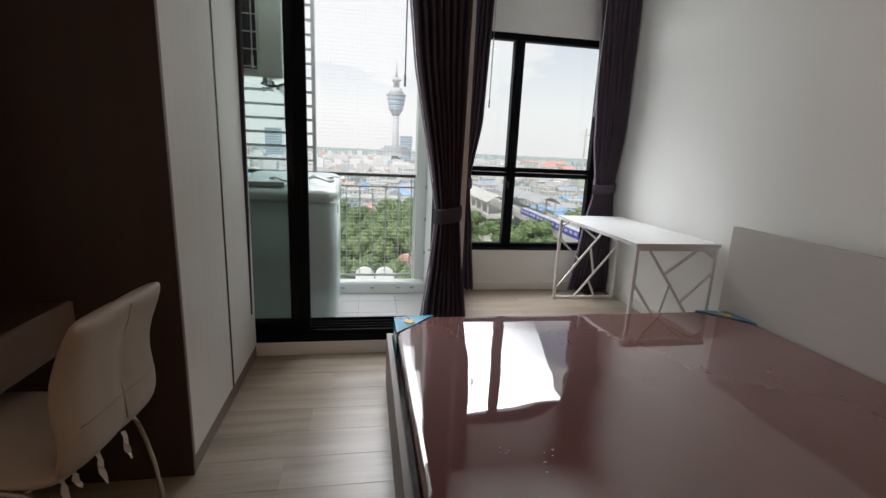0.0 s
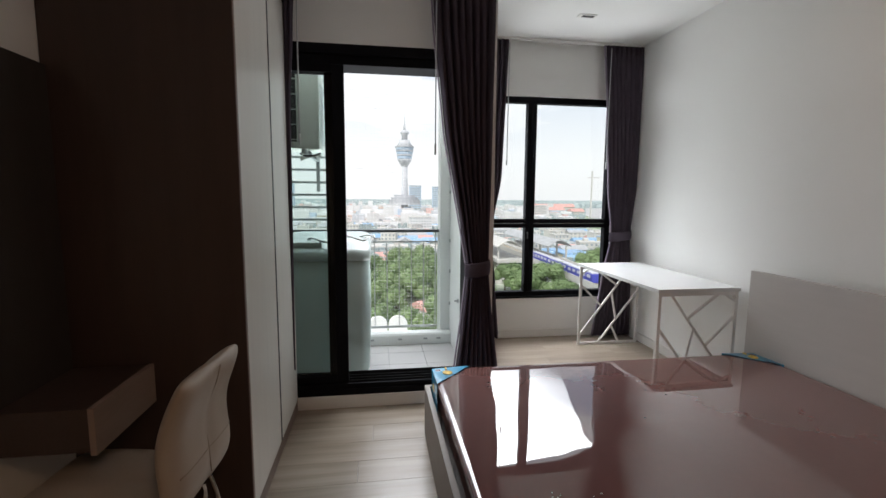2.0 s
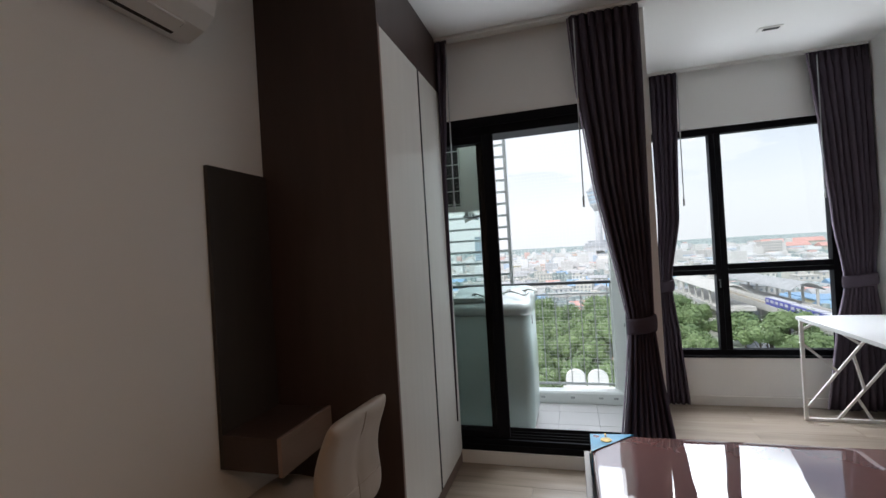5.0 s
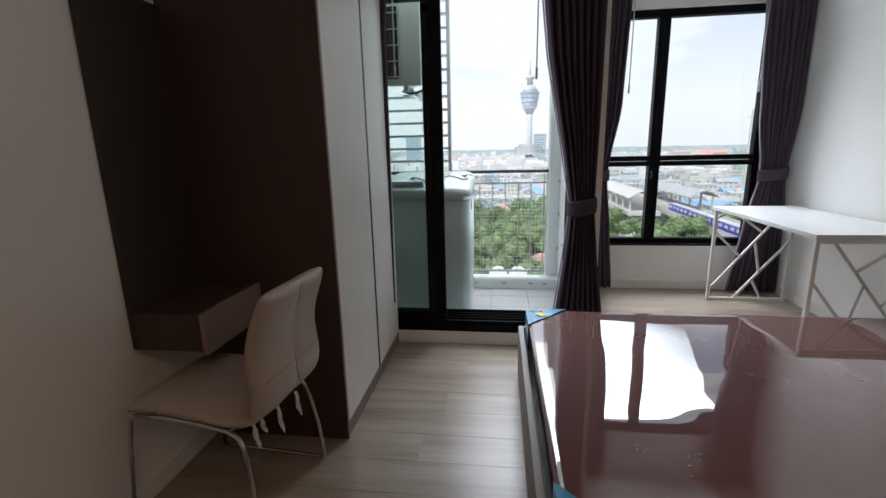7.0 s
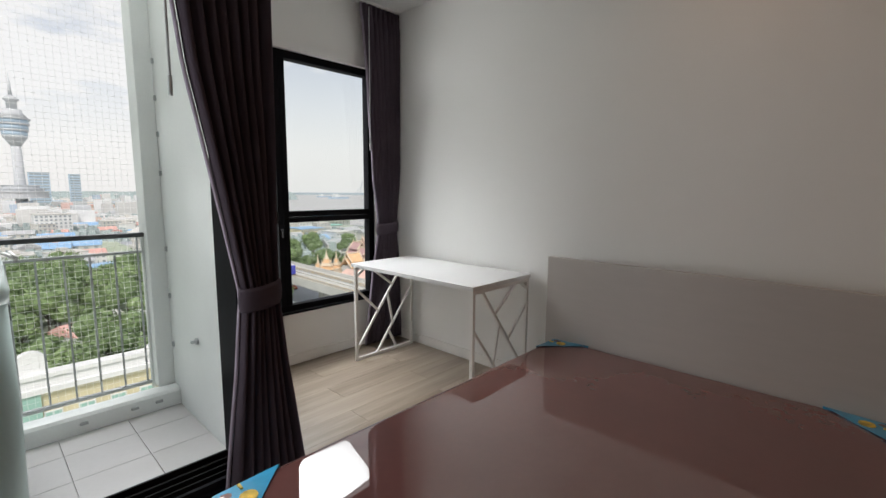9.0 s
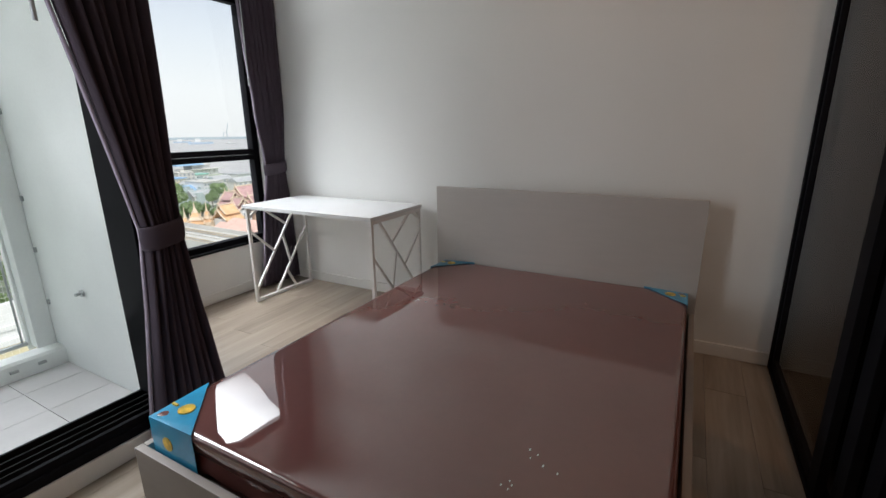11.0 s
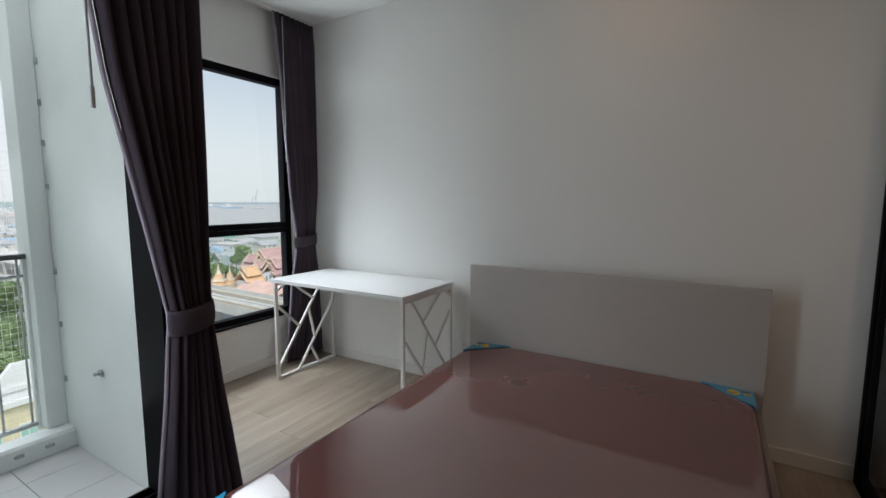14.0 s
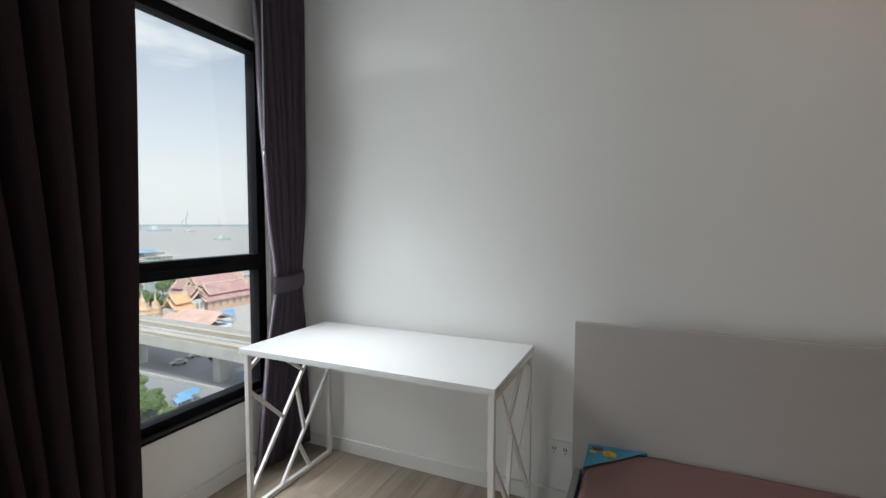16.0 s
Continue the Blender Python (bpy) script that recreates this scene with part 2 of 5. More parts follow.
def tube(bm, pts, r, seg=8, closed=False):
    """A round bar along a line of points."""
    pts = [Vector(p) for p in pts]
    rings = []
    n = len(pts)
    up = Vector((0.123, 0.31, 0.94)).normalized()
    for i, p in enumerate(pts):
        a = pts[(i - 1) % n] if (i or closed) else p
        b = pts[(i + 1) % n] if (i < n - 1 or closed) else p
        d = (b - a).normalized()
        u = d.cross(up).normalized()
        v = d.cross(u).normalized()
        rings.append([bm.verts.new(p + r * (math.cos(6.28318 * k / seg) * u + math.sin(6.28318 * k / seg) * v)) for k in range(seg)])
    m = n if closed else n - 1
    for i in range(m):
        A, C = rings[i], rings[(i + 1) % n]
        for k in range(seg):
            bm.faces.new((A[k], A[(k + 1) % seg], C[(k + 1) % seg], C[k]))
    if not closed:
        bm.faces.new(rings[0][::-1])
        bm.faces.new(rings[-1])
    return bm


def lathe(bm, x, y, prof, seg=16):
    """A turned body about a vertical axis; prof: (radius, z) from below."""
    rings = [[bm.verts.new((x + r * math.cos(6.28318 * k / seg), y + r * math.sin(6.28318 * k / seg), z)) for k in range(seg)] for r, z in prof]
    for A, C in zip(rings, rings[1:]):
        for k in range(seg):
            bm.faces.new((A[k], A[(k + 1) % seg], C[(k + 1) % seg], C[k]))
    bm.faces.new(rings[0][::-1])
    bm.faces.new(rings[-1])
    return bm


def prism(bm, pts, axis, a, b):
    """A plate from an outline in the two other axes, between a and b along axis."""
    def at(p, c):
        return {"x": (c, p[0], p[1]), "y": (p[0], c, p[1]), "z": (p[0], p[1], c)}[axis]
    lo, hi = [bm.verts.new(at(p, a)) for p in pts], [bm.verts.new(at(p, b)) for p in pts]
    n = len(pts)
    bm.faces.new(lo)
    bm.faces.new(hi[::-1])
    for i in range(n):
        bm.faces.new((lo[i], hi[i], hi[(i + 1) % n], lo[(i + 1) % n]))
    bmesh.ops.recalc_face_normals(bm, faces=bm.faces[:])
    return bm


def smooth_sheet(rows, thick=0.0):
    """A sheet from rows of points."""
    bm = bmesh.new()
    g = [[bm.verts.new(p) for p in r] for r in rows]
    for A, C in zip(g, g[1:]):
        for k in range(len(A) - 1):
            bm.faces.new((A[k], A[k + 1], C[k + 1], C[k]))
    return bm


def thing(name, base, label, category, group=""):
    ob = new(name)
    ob.empty_display_size = 0.1
    ob.location = base
    ORIGIN[ob] = Vector(base)
    return tagged(ob, label, category, group)


def part(name, bm, material, parent=None, label="", smooth=False, solid=0.0, cat="", kind="", group=""):
    """Links a bmesh, given in the place's own coordinates, as one mesh under its thing."""
    o = ORIGIN.get(parent, Vector((0, 0, 0)))
    me = bpy.data.meshes.new(name)
    if o.length:
        bmesh.ops.translate(bm, vec=-o, verts=bm.verts[:])
    bm.to_mesh(me)
    bm.free()
    for f in me.polygons:
        f.use_smooth = smooth
    me.materials.append(material)
    ob = new(name, me)
    if parent is not None:
        ob.parent = parent
    ORIGIN[ob] = o
    if solid:
        md = ob.modifiers.new("thickness", "SOLIDIFY")
        md.thickness, md.offset = solid, 0
    return tagged(ob, label, cat, group, kind)


def fixed(name, bm, material, label="", smooth=False, parent=None):
    return part(name, bm, material, parent, label, smooth, kind="" if parent else "structure")


# ---- plan ----
CEILING = 2.72
WX0, WX1 = -1.07, 2.485       # side walls
DY = 3.17                    # wall with the sliding door
WY = 4.42                    # wall with the window
PY = 0.80                    # glass partition
BACK = -2.6                  # end of the living room
BX = 0.715                   # balcony side of the bay

# ---- large structure ----
fixed("floor", B((WX0 - 0.12, WX1 + 0.12, BACK - 0.12, DY, -0.16, -0.012), (0.79, WX1 + 0.12, DY, WY, -0.16, -0.012)), SUBFLOOR, "subfloor under oak laminate planks")
fixed("ceiling", B((WX0 - 0.12, WX1 + 0.12, BACK - 0.12, DY, CEILING, CEILING + 0.15),
                   (0.80, WX1 + 0.12, DY, WY + 0.12, CEILING, CEILING + 0.15)), CEIL, "smooth white painted ceiling")
fixed("wall_east", B((WX1, WX1 + 0.12, BACK, WY, 0, CEILING)), WHITE, "plain white painted wall behind the headboard")
fixed("wall_west", B((WX0 - 0.12, WX0, BACK, DY, 0, CEILING)), WHITE, "plain white painted wall beside the wardrobe")
fixed("wall_south", B((WX0 - 0.12, WX1 + 0.12, BACK - 0.12, BACK, 0, CEILING)), WHITE, "plain white painted living room wall")
# wall over and beside the sliding door
fixed("wall_door", B((WX0 - 0.12, 0.655, DY, DY + 0.20, 2.215, CEILING), (WX0 - 0.12, -1.0, DY, DY + 0.20, 0, 2.215),
                     (0.655, 0.79, DY, DY + 0.20, 0, CEILING)), WHITE, "white wall over the sliding door")
fixed("door_sill", B((-1.0, 0.655, DY - 0.012, DY + 0.20, -0.012, 0.080, 0.004)), TRIM, "off-white raised sill under the sliding door")
fixed("wall_bay", B((BX, 0.79, DY + 0.20, WY + 0.12, -0.1, CEILING)), EXTW, "white wall between balcony and window bay")
# wall round the window
WL, WR, WB, WT = 0.86, 2.29, 0.385, 2.25
fixed("wall_north", B((0.79, WX1 + 0.12, WY, WY + 0.12, 0, WB), (0.79, WX1 + 0.12, WY, WY + 0.12, WT, CEILING),
                      (0.79, WL, WY, WY + 0.12, WB, WT), (WR, WX1 + 0.12, WY, WY + 0.12, WB, WT)), WHITE, "white wall round the window")
bb = 0.075
for nm, d in (("baseboard_east", (WX1 - 0.012, WX1, BACK, WY, 0, bb, 0.002)),
              ("baseboard_north", (0.79, WX1 - 0.012, WY - 0.012, WY, 0, bb, 0.002)),
              ("baseboard_bay", (0.79, 0.802, DY, WY - 0.012, 0, bb, 0.002)),
              ("baseboard_west", (WX0, WX0 + 0.012, BACK, 2.16, 0, bb, 0.002))):
    fixed(nm, B(d), TRIM, "low off-white baseboard")


def window():
    w = thing("window_1", ((WL + WR) / 2, WY, WB), "black aluminium window with four clear panes", "window")
    w["kind"] = "structure"
    f = 0.055
    y0, y1 = WY + 0.03, WY + 0.10
    bm = B((WL, WR, y0, y1, WB, WB + f, 0.003), (WL, WR, y0, y1, WT - f, WT, 0.003),
           (WL, WL + f, y0 + 0.001, y1 - 0.001, WB + f, WT - f, 0.003), (WR - f, WR, y0 + 0.001, y1 - 0.001, WB + f, WT - f, 0.003))
    part("window_frame", bm, BLACK, w, "black aluminium outer frame")
    part("window_mullion", B((1.435, 1.475, y0 - 0.004, y1, WB + f, WT - f, 0.003), (1.482, 1.525, y0 + 0.006, y1, WB + f, WT - f, 0.003)), BLACK, w)
    part("window_transom", B((WL + f, 1.435, y0 - 0.003, y1, 1.052, 1.09, 0.003), (WL + f, 1.435, y0 + 0.006, y1, 1.094, 1.135, 0.003),
                             (1.525, WR - f, y0 - 0.003, y1, 1.052, 1.09, 0.003), (1.525, WR - f, y0 + 0.006, y1, 1.094, 1.135, 0.003)), BLACK, w)
    part("window_sill", B((WL, WR, WY - 0.012, y0, WB - 0.002, WB + 0.014, 0.003)), BLACK, w)
    for x0, x1 in ((WL + f, 1.435), (1.525, WR - f)):
        for z0, z1 in ((WB + f, 1.052), (1.135, WT - f)):
            g = part("pane", B((x0 - 0.004, x1 + 0.004, y0 + 0.036, y0 + 0.042, z0 - 0.004, z1 + 0.004)), GLASS, w, "clear glass pane")
            g.visible_shadow = False
    part("window_latch", B((1.447, 1.462, y0 - 0.02, y0 - 0.004, 1.0, 1.012, 0.003), (1.45, 1.459, y0 - 0.028, y0 - 0.018, 0.95, 1.012, 0.003)), DARKRAIL, w)


window()


def sliding_door():
    d = thing("door_1", (-0.15, DY + 0.05, 0.075), "black aluminium sliding balcony door standing open", "door")
    d["kind"] = "structure"
    y0, y1 = DY - 0.004, DY + 0.198
    L, R, Z0, Z1 = -1.0, 0.655, 0.080, 2.217
    part("door_frame", B((L, R, y0, y1, Z0, 0.118, 0.003), (L, R, y0 + 0.012, y0 + 0.030, 0.118, 0.150, 0.002),
                         (L, R, y0, y1, 2.16, Z1, 0.003), (L, R, y0 + 0.02, y1, 2.105, 2.16, 0.003),
                         (0.612, R, y0, y1, 0.160, 2.105, 0.003), (L, L + 0.06, y0, y1, 0.160, 2.105, 0.003)), BLACK, d)
    part("door_track", B((L, R, y0 + 0.031, y1 - 0.001, 0.118, 0.135), (L, R, y0 + 0.052, y0 + 0.058, 0.135, 0.156),
                         (L, R, y0 + 0.095, y0 + 0.101, 0.135, 0.156), (L, R, y0 + 0.14, y0 + 0.146, 0.135, 0.156), (L, R, y1 - 0.012, y1 - 0.002, 0.135, 0.160)), BLACKM, d, "black sliding track")
    for nm, x0, x1, ya, tint in (("fixed_panel", -0.94, -0.185, y0 + 0.065, GLASS_G), ("sliding_panel", -0.93, -0.135, y0 + 0.02, GLASS)):
        p = part(nm, B((x1 - 0.070, x1, ya, ya + 0.034, 0.160, 2.105, 0.003), (x0, x0 + 0.07, ya, ya + 0.034, 0.160, 2.105, 0.003),
                       (x0 + 0.07, x1 - 0.070, ya, ya + 0.034, 0.160, 0.20, 0.003),
                       (x0 + 0.07, x1 - 0.070, ya, ya + 0.034, 2.06, 2.105, 0.003)), BLACK, d, "black framed glass door leaf")
        g = part("pane", B((x0 + 0.066, x1 - 0.066, ya + 0.014, ya + 0.02, 0.196, 2.064)), tint, p, "tinted glass pane")
        g.visible_shadow = False
    part("door_pull", B((-0.178, -0.162, y0 + 0.012, y0 + 0.021, 0.95, 1.15, 0.002)), BLACKM, d, "recessed black pull")
    part("lock_pin", lathe(bmesh.new(), 0.634, y0 - 0.002, [(0.005, 1.06), (0.005, 1.07)], 8), CHROME, d)


sliding_door()


def partition():
    p = thing("partition_1", (1.8, PY, 0), "black framed sliding partition with smoked glass", "partition")
    p["kind"] = "structure"
    top = CEILING - 0.02
    part("bottom_track", B((1.14, WX1 - 0.012, PY - 0.075, PY + 0.035, 0, 0.022, 0.003)), BLACK, p)
    part("top_track", B((WX0, WX1, PY - 0.08, PY + 0.04, top - 0.03, CEILING, 0.003)), BLACK, p)
    part("wall_jamb", B((WX1 - 0.05, WX1 - 0.013, PY - 0.075, PY + 0.035, 0.022, top - 0.03, 0.003)), BLACK, p)
    for nm, x0, x1, ya in (("rear_leaf", 1.425, 2.43, PY - 0.003), ("middle_leaf", 1.30, 2.42, PY - 0.035), ("front_leaf", 1.18, 2.41, PY - 0.067)):
        a = 0.095
        q = part(nm, B((x0, x0 + a, ya, ya + 0.028, 0.024, top - 0.032, 0.003), (x1 - 0.03, x1, ya, ya + 0.028, 0.024, top - 0.032, 0.003),
                       (x0 + a, x1 - 0.03, ya, ya + 0.028, 0.024, 0.075, 0.003),
                       (x0 + a, x1 - 0.03, ya, ya + 0.028, top - 0.09, top - 0.032, 0.003)), BLACK, p, "black framed glass leaf")
        g = part("pane", B((x0 + a - 0.004, x1 - 0.026, ya + 0.011, ya + 0.017, 0.071, top - 0.086)), GLASS_S if nm == "front_leaf" else GLASS_C, q, "smoked glass pane")
        g.visible_shadow = False
    part("pull", B((1.176, 1.1795, PY - 0.060, PY - 0.048, 0.98, 1.10, 0.001)), CHROME, p)
    for z in (1.02, 0.94, 0.86):
        part("screw_head", B((1.1775, 1.1798, PY - 0.056, PY - 0.050, z, z + 0.006)), CHROME, p)


partition()

# balcony shell
fixed("balcony_floor", B((-1.5, BX, DY + 0.20, 4.46, -0.20, -0.012)), GROUT, "tiled balcony floor bed")
fixed("balcony_wall_west", B((-1.62, -1.5, DY, 4.75, -0.2, CEILING)), EXTW, "white balcony side wall")
fixed("balcony_wall_house", B((-1.5, WX0 - 0.12, DY + 0.0, DY + 0.20, -0.2, CEILING)), EXTW, "white outside wall")
fixed("balcony_ceiling", B((-1.62, 0.80, DY + 0.20, 4.75, CEILING, CEILING + 0.15)), EXTW, "white balcony soffit")
kerb = bmesh.new()
prism(kerb, [(4.34, -0.012), (4.34, 0.085), (4.352, 0.10), (4.45, 0.10), (4.46, 0.09), (4.46, -0.2)], "x", -1.5, BX)
fixed("balcony_kerb", kerb, EXTW, "white raised balcony kerb")
fixed("balcony_column", B((0.625, BX, 4.43, 4.60, 0.10, CEILING, 0.006)), EXTW, "white balcony edge column")

# ---- furniture: wardrobe ----


def wardrobe():
    w = thing("wardrobe", (-0.78, 2.68, 0), "tall fitted wardrobe with dark brown sides and pale grey doors", "wardrobe")
    x0, x1, y0, y1 = WX0 + 0.002, -0.466, 2.140, DY - 0.006
    part("side_panel", B((x0, x1 + 0.018, y0, y0 + 0.018, 0, CEILING - 0.002, 0.001)), BROWN, w, "dark brown laminate side panel")
    part("body", B((x0, x1, y0 + 0.018, y1, 0.07, CEILING - 0.004)), BROWN, w, "dark brown carcass")
    part("top_filler", B((x1, x1 + 0.018, y0 + 0.018, y1, 2.385, CEILING - 0.003, 0.001)), BROWN, w, "dark brown filler over the doors")
    part("plinth", B((x1 - 0.02, x1 + 0.016, y0 + 0.018, y1, 0, 0.068, 0.001)), BROWN2, w, "brown plinth")
    part("edge_strip", B((x1 + 0.0185, x1 + 0.021, y0, y0 + 0.017, 0.07, 2.385)), BROWN2, w)
    for a, b in ((y0 + 0.021, 2.663), (2.689, y1 - 0.045)):
        dd = part("door", B((x1 + 0.001, x1 + 0.019, a, b, 0.073, 2.381, 0.0015)), WARD, w, "pale grey laminate door")
        e = b if b < 2.7 else a
        s = -1 if b < 2.7 else 1
        part("edge_pull", B((x1 + 0.002, x1 + 0.0205, min(e, e + s * -0.004), max(e, e + s * -0.004), 0.073, 2.381)), CHROME if s < 0 else DARKRAIL, dd, "metal edge pull")
    part("filler", B((x1 + 0.001, x1 + 0.017, y1 - 0.042, y1, 0.073, 2.381, 0.001)), WARD, w)


wardrobe()


def vanity():
    v = thing("vanity_shelf", (-0.95, 1.98, 0), "small dark brown wall-hung vanity box with a drawer", "vanity table")
    x0 = WX0 + 0.002
    part("back_panel", B((x0, x0 + 0.018, 1.782, 2.138, 0.572, 1.77, 0.001)), BROWN3, v, "black-brown wall panel")
    for nm, d in (("bottom_board", (x0 + 0.019, -0.796, 1.782, 2.138, 0.572, 0.587, 0.001)), ("side_board", (x0 + 0.019, -0.796, 1.782, 1.798, 0.587, 0.688, 0.001)),
                  ("side_board", (x0 + 0.019, -0.796, 2.120, 2.138, 0.587, 0.688, 0.001)), ("top_board", (x0 + 0.019, -0.796, 1.782, 2.138, 0.688, 0.706, 0.001))):
        part(nm, B(d), BROWN, v, "dark brown box board")
    part("drawer_front", B((-0.795, -0.777, 1.772, 2.137, 0.566, 0.712, 0.0015)), DRAWER, v, "taupe drawer front")


vanity()

# ---- bed ----


def bed():
    b = thing("bed", (1.3, 2.0, 0), "low taupe laminate double bed frame with a plain headboard", "bed")
    X0, X1, Y0, Y1, Z = 0.308, 2.324, 1.215, 2.79, 0.285
    t = 0.026
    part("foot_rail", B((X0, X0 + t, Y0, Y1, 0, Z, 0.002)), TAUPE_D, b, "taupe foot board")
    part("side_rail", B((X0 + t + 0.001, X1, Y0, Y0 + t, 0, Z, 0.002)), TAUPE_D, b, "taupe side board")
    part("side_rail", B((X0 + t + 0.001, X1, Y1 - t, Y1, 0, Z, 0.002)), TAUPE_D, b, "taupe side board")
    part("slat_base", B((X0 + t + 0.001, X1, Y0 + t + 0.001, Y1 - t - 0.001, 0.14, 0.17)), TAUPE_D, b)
    part("headboard", B((X1 + 0.001, X1 + 0.032, Y0, Y1 + 0.01, 0, 0.90, 0.002)), TAUPE, b, "taupe laminate headboard panel")


bed()


def film_mat():
    """Maroon cloth under taut clear film: sharp, slightly rippled reflections."""
    m = mat("maroon_cloth_under_clear_film", (0.142, 0.050, 0.043), 0.6, var=0.07, scale=3, bscale=30, spec=0.1)
    n, l = m.node_tree.nodes, m.node_tree.links
    b = n["Principled BSDF"]
    b.inputs["Coat Weight"].default_value, b.inputs["Coat Roughness"].default_value, b.inputs["Coat IOR"].default_value = 1.0, 0.008, 2.3
    co, mp, no, bp = n.new("ShaderNodeTexCoord"), n.new("ShaderNodeMapping"), n.new("ShaderNodeTexNoise"), n.new("ShaderNodeBump")
    mp.inputs["Scale"].default_value = (1.6, 3.0, 1)
    no.inputs["Scale"].default_value, no.inputs["Detail"].default_value = 2.2, 1.0
    bp.inputs["Strength"].default_value, bp.inputs["Distance"].default_value = 0.011, 0.02
    l.new(co.outputs["Object"], mp.inputs["Vector"])
    l.new(mp.outputs["Vector"], no.inputs["Vector"])
    l.new(no.outputs["Fac"], bp.inputs["Height"])
    l.new(bp.outputs["Normal"], b.inputs["Coat Normal"])
    return m


FILM = film_mat()


def mattress():
    m = thing("mattress", (1.33, 2.0, 0.171), "maroon mattress still sealed in glossy clear film", "mattress")
    X0, X1, Y0, Y1, Z0, Z1 = 0.350, 2.312, 1.265, 2.725, 0.171, 0.402
    bm = bmesh.new()
    def line(a, b_, n):
        inner = [a + 0.045 + (b_ - a - 0.09) * k / n for k in range(n + 1)]
        return [a, a + 0.003, a + 0.010, a + 0.022] + inner + [b_ - 0.022, b_ - 0.010, b_ - 0.003, b_]
    gx, gy = line(X0, X1, 56), line(Y0, Y1, 42)
    nx, ny = len(gx) - 1, len(gy) - 1
    rnd = random.Random(4)

    def top(x, y):
        e = min(x - X0, X1 - x, y - Y0, Y1 - y)
        z = Z1 - 0.005 * math.exp(-max(e, 0) / 0.005)
        z += 0.0007 * noise.noise(Vector((x * 3.1, y * 5.0, 1)))
        for cx, cy, s, h in ((1.15, 2.02, 0.09, 0.004), (1.30, 1.95, 0.05, -0.003), (1.05, 2.1, 0.04, 0.0025), (0.9, 1.9, 0.12, 0.002)):
            z += h * math.exp(-((x - cx) ** 2 + (y - cy) ** 2 * 2.5) / s ** 2)
        return z
    rows = []
    for j in range(ny + 1):
        y = gy[j]
        row = []
        for i in range(nx + 1):
            x = gx[i]
            row.append((x, y, top(x, y)))
        rows.append(row)
    g = [[bm.verts.new(p) for p in r] for r in rows]
    for A, C in zip(g, g[1:]):
        for k in range(nx):
            bm.faces.new((A[k], A[k + 1], C[k + 1], C[k]))
    rim = g[0][:] + [r[-1] for r in g[1:]] + g[-1][-2::-1] + [r[0] for r in g[-2:0:-1]]
    prev = rim
    for k, (out, z) in enumerate(((0.002, Z1 - 0.016), (0.003, Z1 - 0.03), (-0.004, Z1 - 0.06), (-0.010, Z1 - 0.085), (-0.003, Z1 - 0.11), (-0.010, Z1 - 0.15), (-0.004, Z0))):
        cur = []
        for v in rim:
            x, y = v.co.x, v.co.y
            dx = -1 if x <= X0 + 1e-5 else (1 if x >= X1 - 1e-5 else 0)
            dy = -1 if y <= Y0 + 1e-5 else (1 if y >= Y1 - 1e-5 else 0)
            wob = 0.005 * noise.noise(Vector((x * 9, y * 9, k * 3.0)))
            cur.append(bm.verts.new((x + dx * (out + wob), y + dy * (out + wob), z + (0 if k >= 6 or k == 0 else 0.004 * noise.noise(Vector((x * 6, y * 6, k)))))))
        for i in range(len(rim)):
            j = (i + 1) % len(rim)
            bm.faces.new((prev[i], cur[i], cur[j], prev[j]))
        prev = cur
    bm.faces.new(prev)
    bmesh.ops.recalc_face_normals(bm, faces=bm.faces[:])
    part("mattress_body", bm, FILM, m, "maroon cloth under clear film", smooth=True)
    # piping round the top edge
    pts = []
    for a, c, b_, d in ((X0, Y0, X1, Y0), (X1, Y0, X1, Y1), (X1, Y1, X0, Y1), (X0, Y1, X0, Y0)):
        for i in range(26):
            u = i / 26
            x, y = a + (b_ - a) * u, c + (d - c) * u
            w = 0.002 * noise.noise(Vector((x * 14, y * 14, 5)))
            pts.append((x + w, y + w, Z1 - 0.010 + w))
    part("piping", tube(bmesh.new(), pts, 0.006, 6, closed=True), VINYL, m, "maroon piping", smooth=True)
    # printed corner guards
    for cx, cy, sx, sy in ((X0, Y1, 1, -1), (X0, Y0, 1, 1), (X1, Y1, -1, -1), (X1, Y0, -1, 1)):
        L1, L2 = 0.20, 0.21
        bm = bmesh.new()
        o = 0.008
        n = 8
        top_z = Z1 + 0.0045
        a0 = (cx - sx * o, cy - sy * o)
        pa, pb = (cx + sx * L1, cy - sy * o), (cx - sx * o, cy + sy * L2)
        V = lambda p, z: bm.verts.new((p[0], p[1], z))
        c0, ca, cb = V(a0, top_z - 0.008), V(pa, top_z), V(pb, top_z)
        mids = []
        for i in range(1, n):
            u = i / n
            mids.append(V((pa[0] + (pb[0] - pa[0]) * u, pa[1] + (pb[1] - pa[1]) * u), top_z + 0.001 * math.sin(u * 9)))
        chain = [ca] + mids + [cb]
        for p, q in zip(chain, chain[1:]):
            bm.faces.new((c0, p, q))
        d0, da, db = V(a0, Z1 - 0.15), V(pa, Z1 - 0.15), V(pb, Z1 - 0.15)
        bm.faces.new((c0, d0, da, ca))
        bm.faces.new((c0, cb, db, d0))
        g_ = part("corner_guard", bm, BLUE, m, "blue printed corner guard", solid=0.0015)
        bm = bmesh.new()
        lathe(bm, cx + sx * 0.065, cy + sy * 0.075, [(0.026, top_z - 0.001), (0.026, top_z + 0.0022)], 18)
        part("corner_print", bm, GOLD, g_, "round gold print")
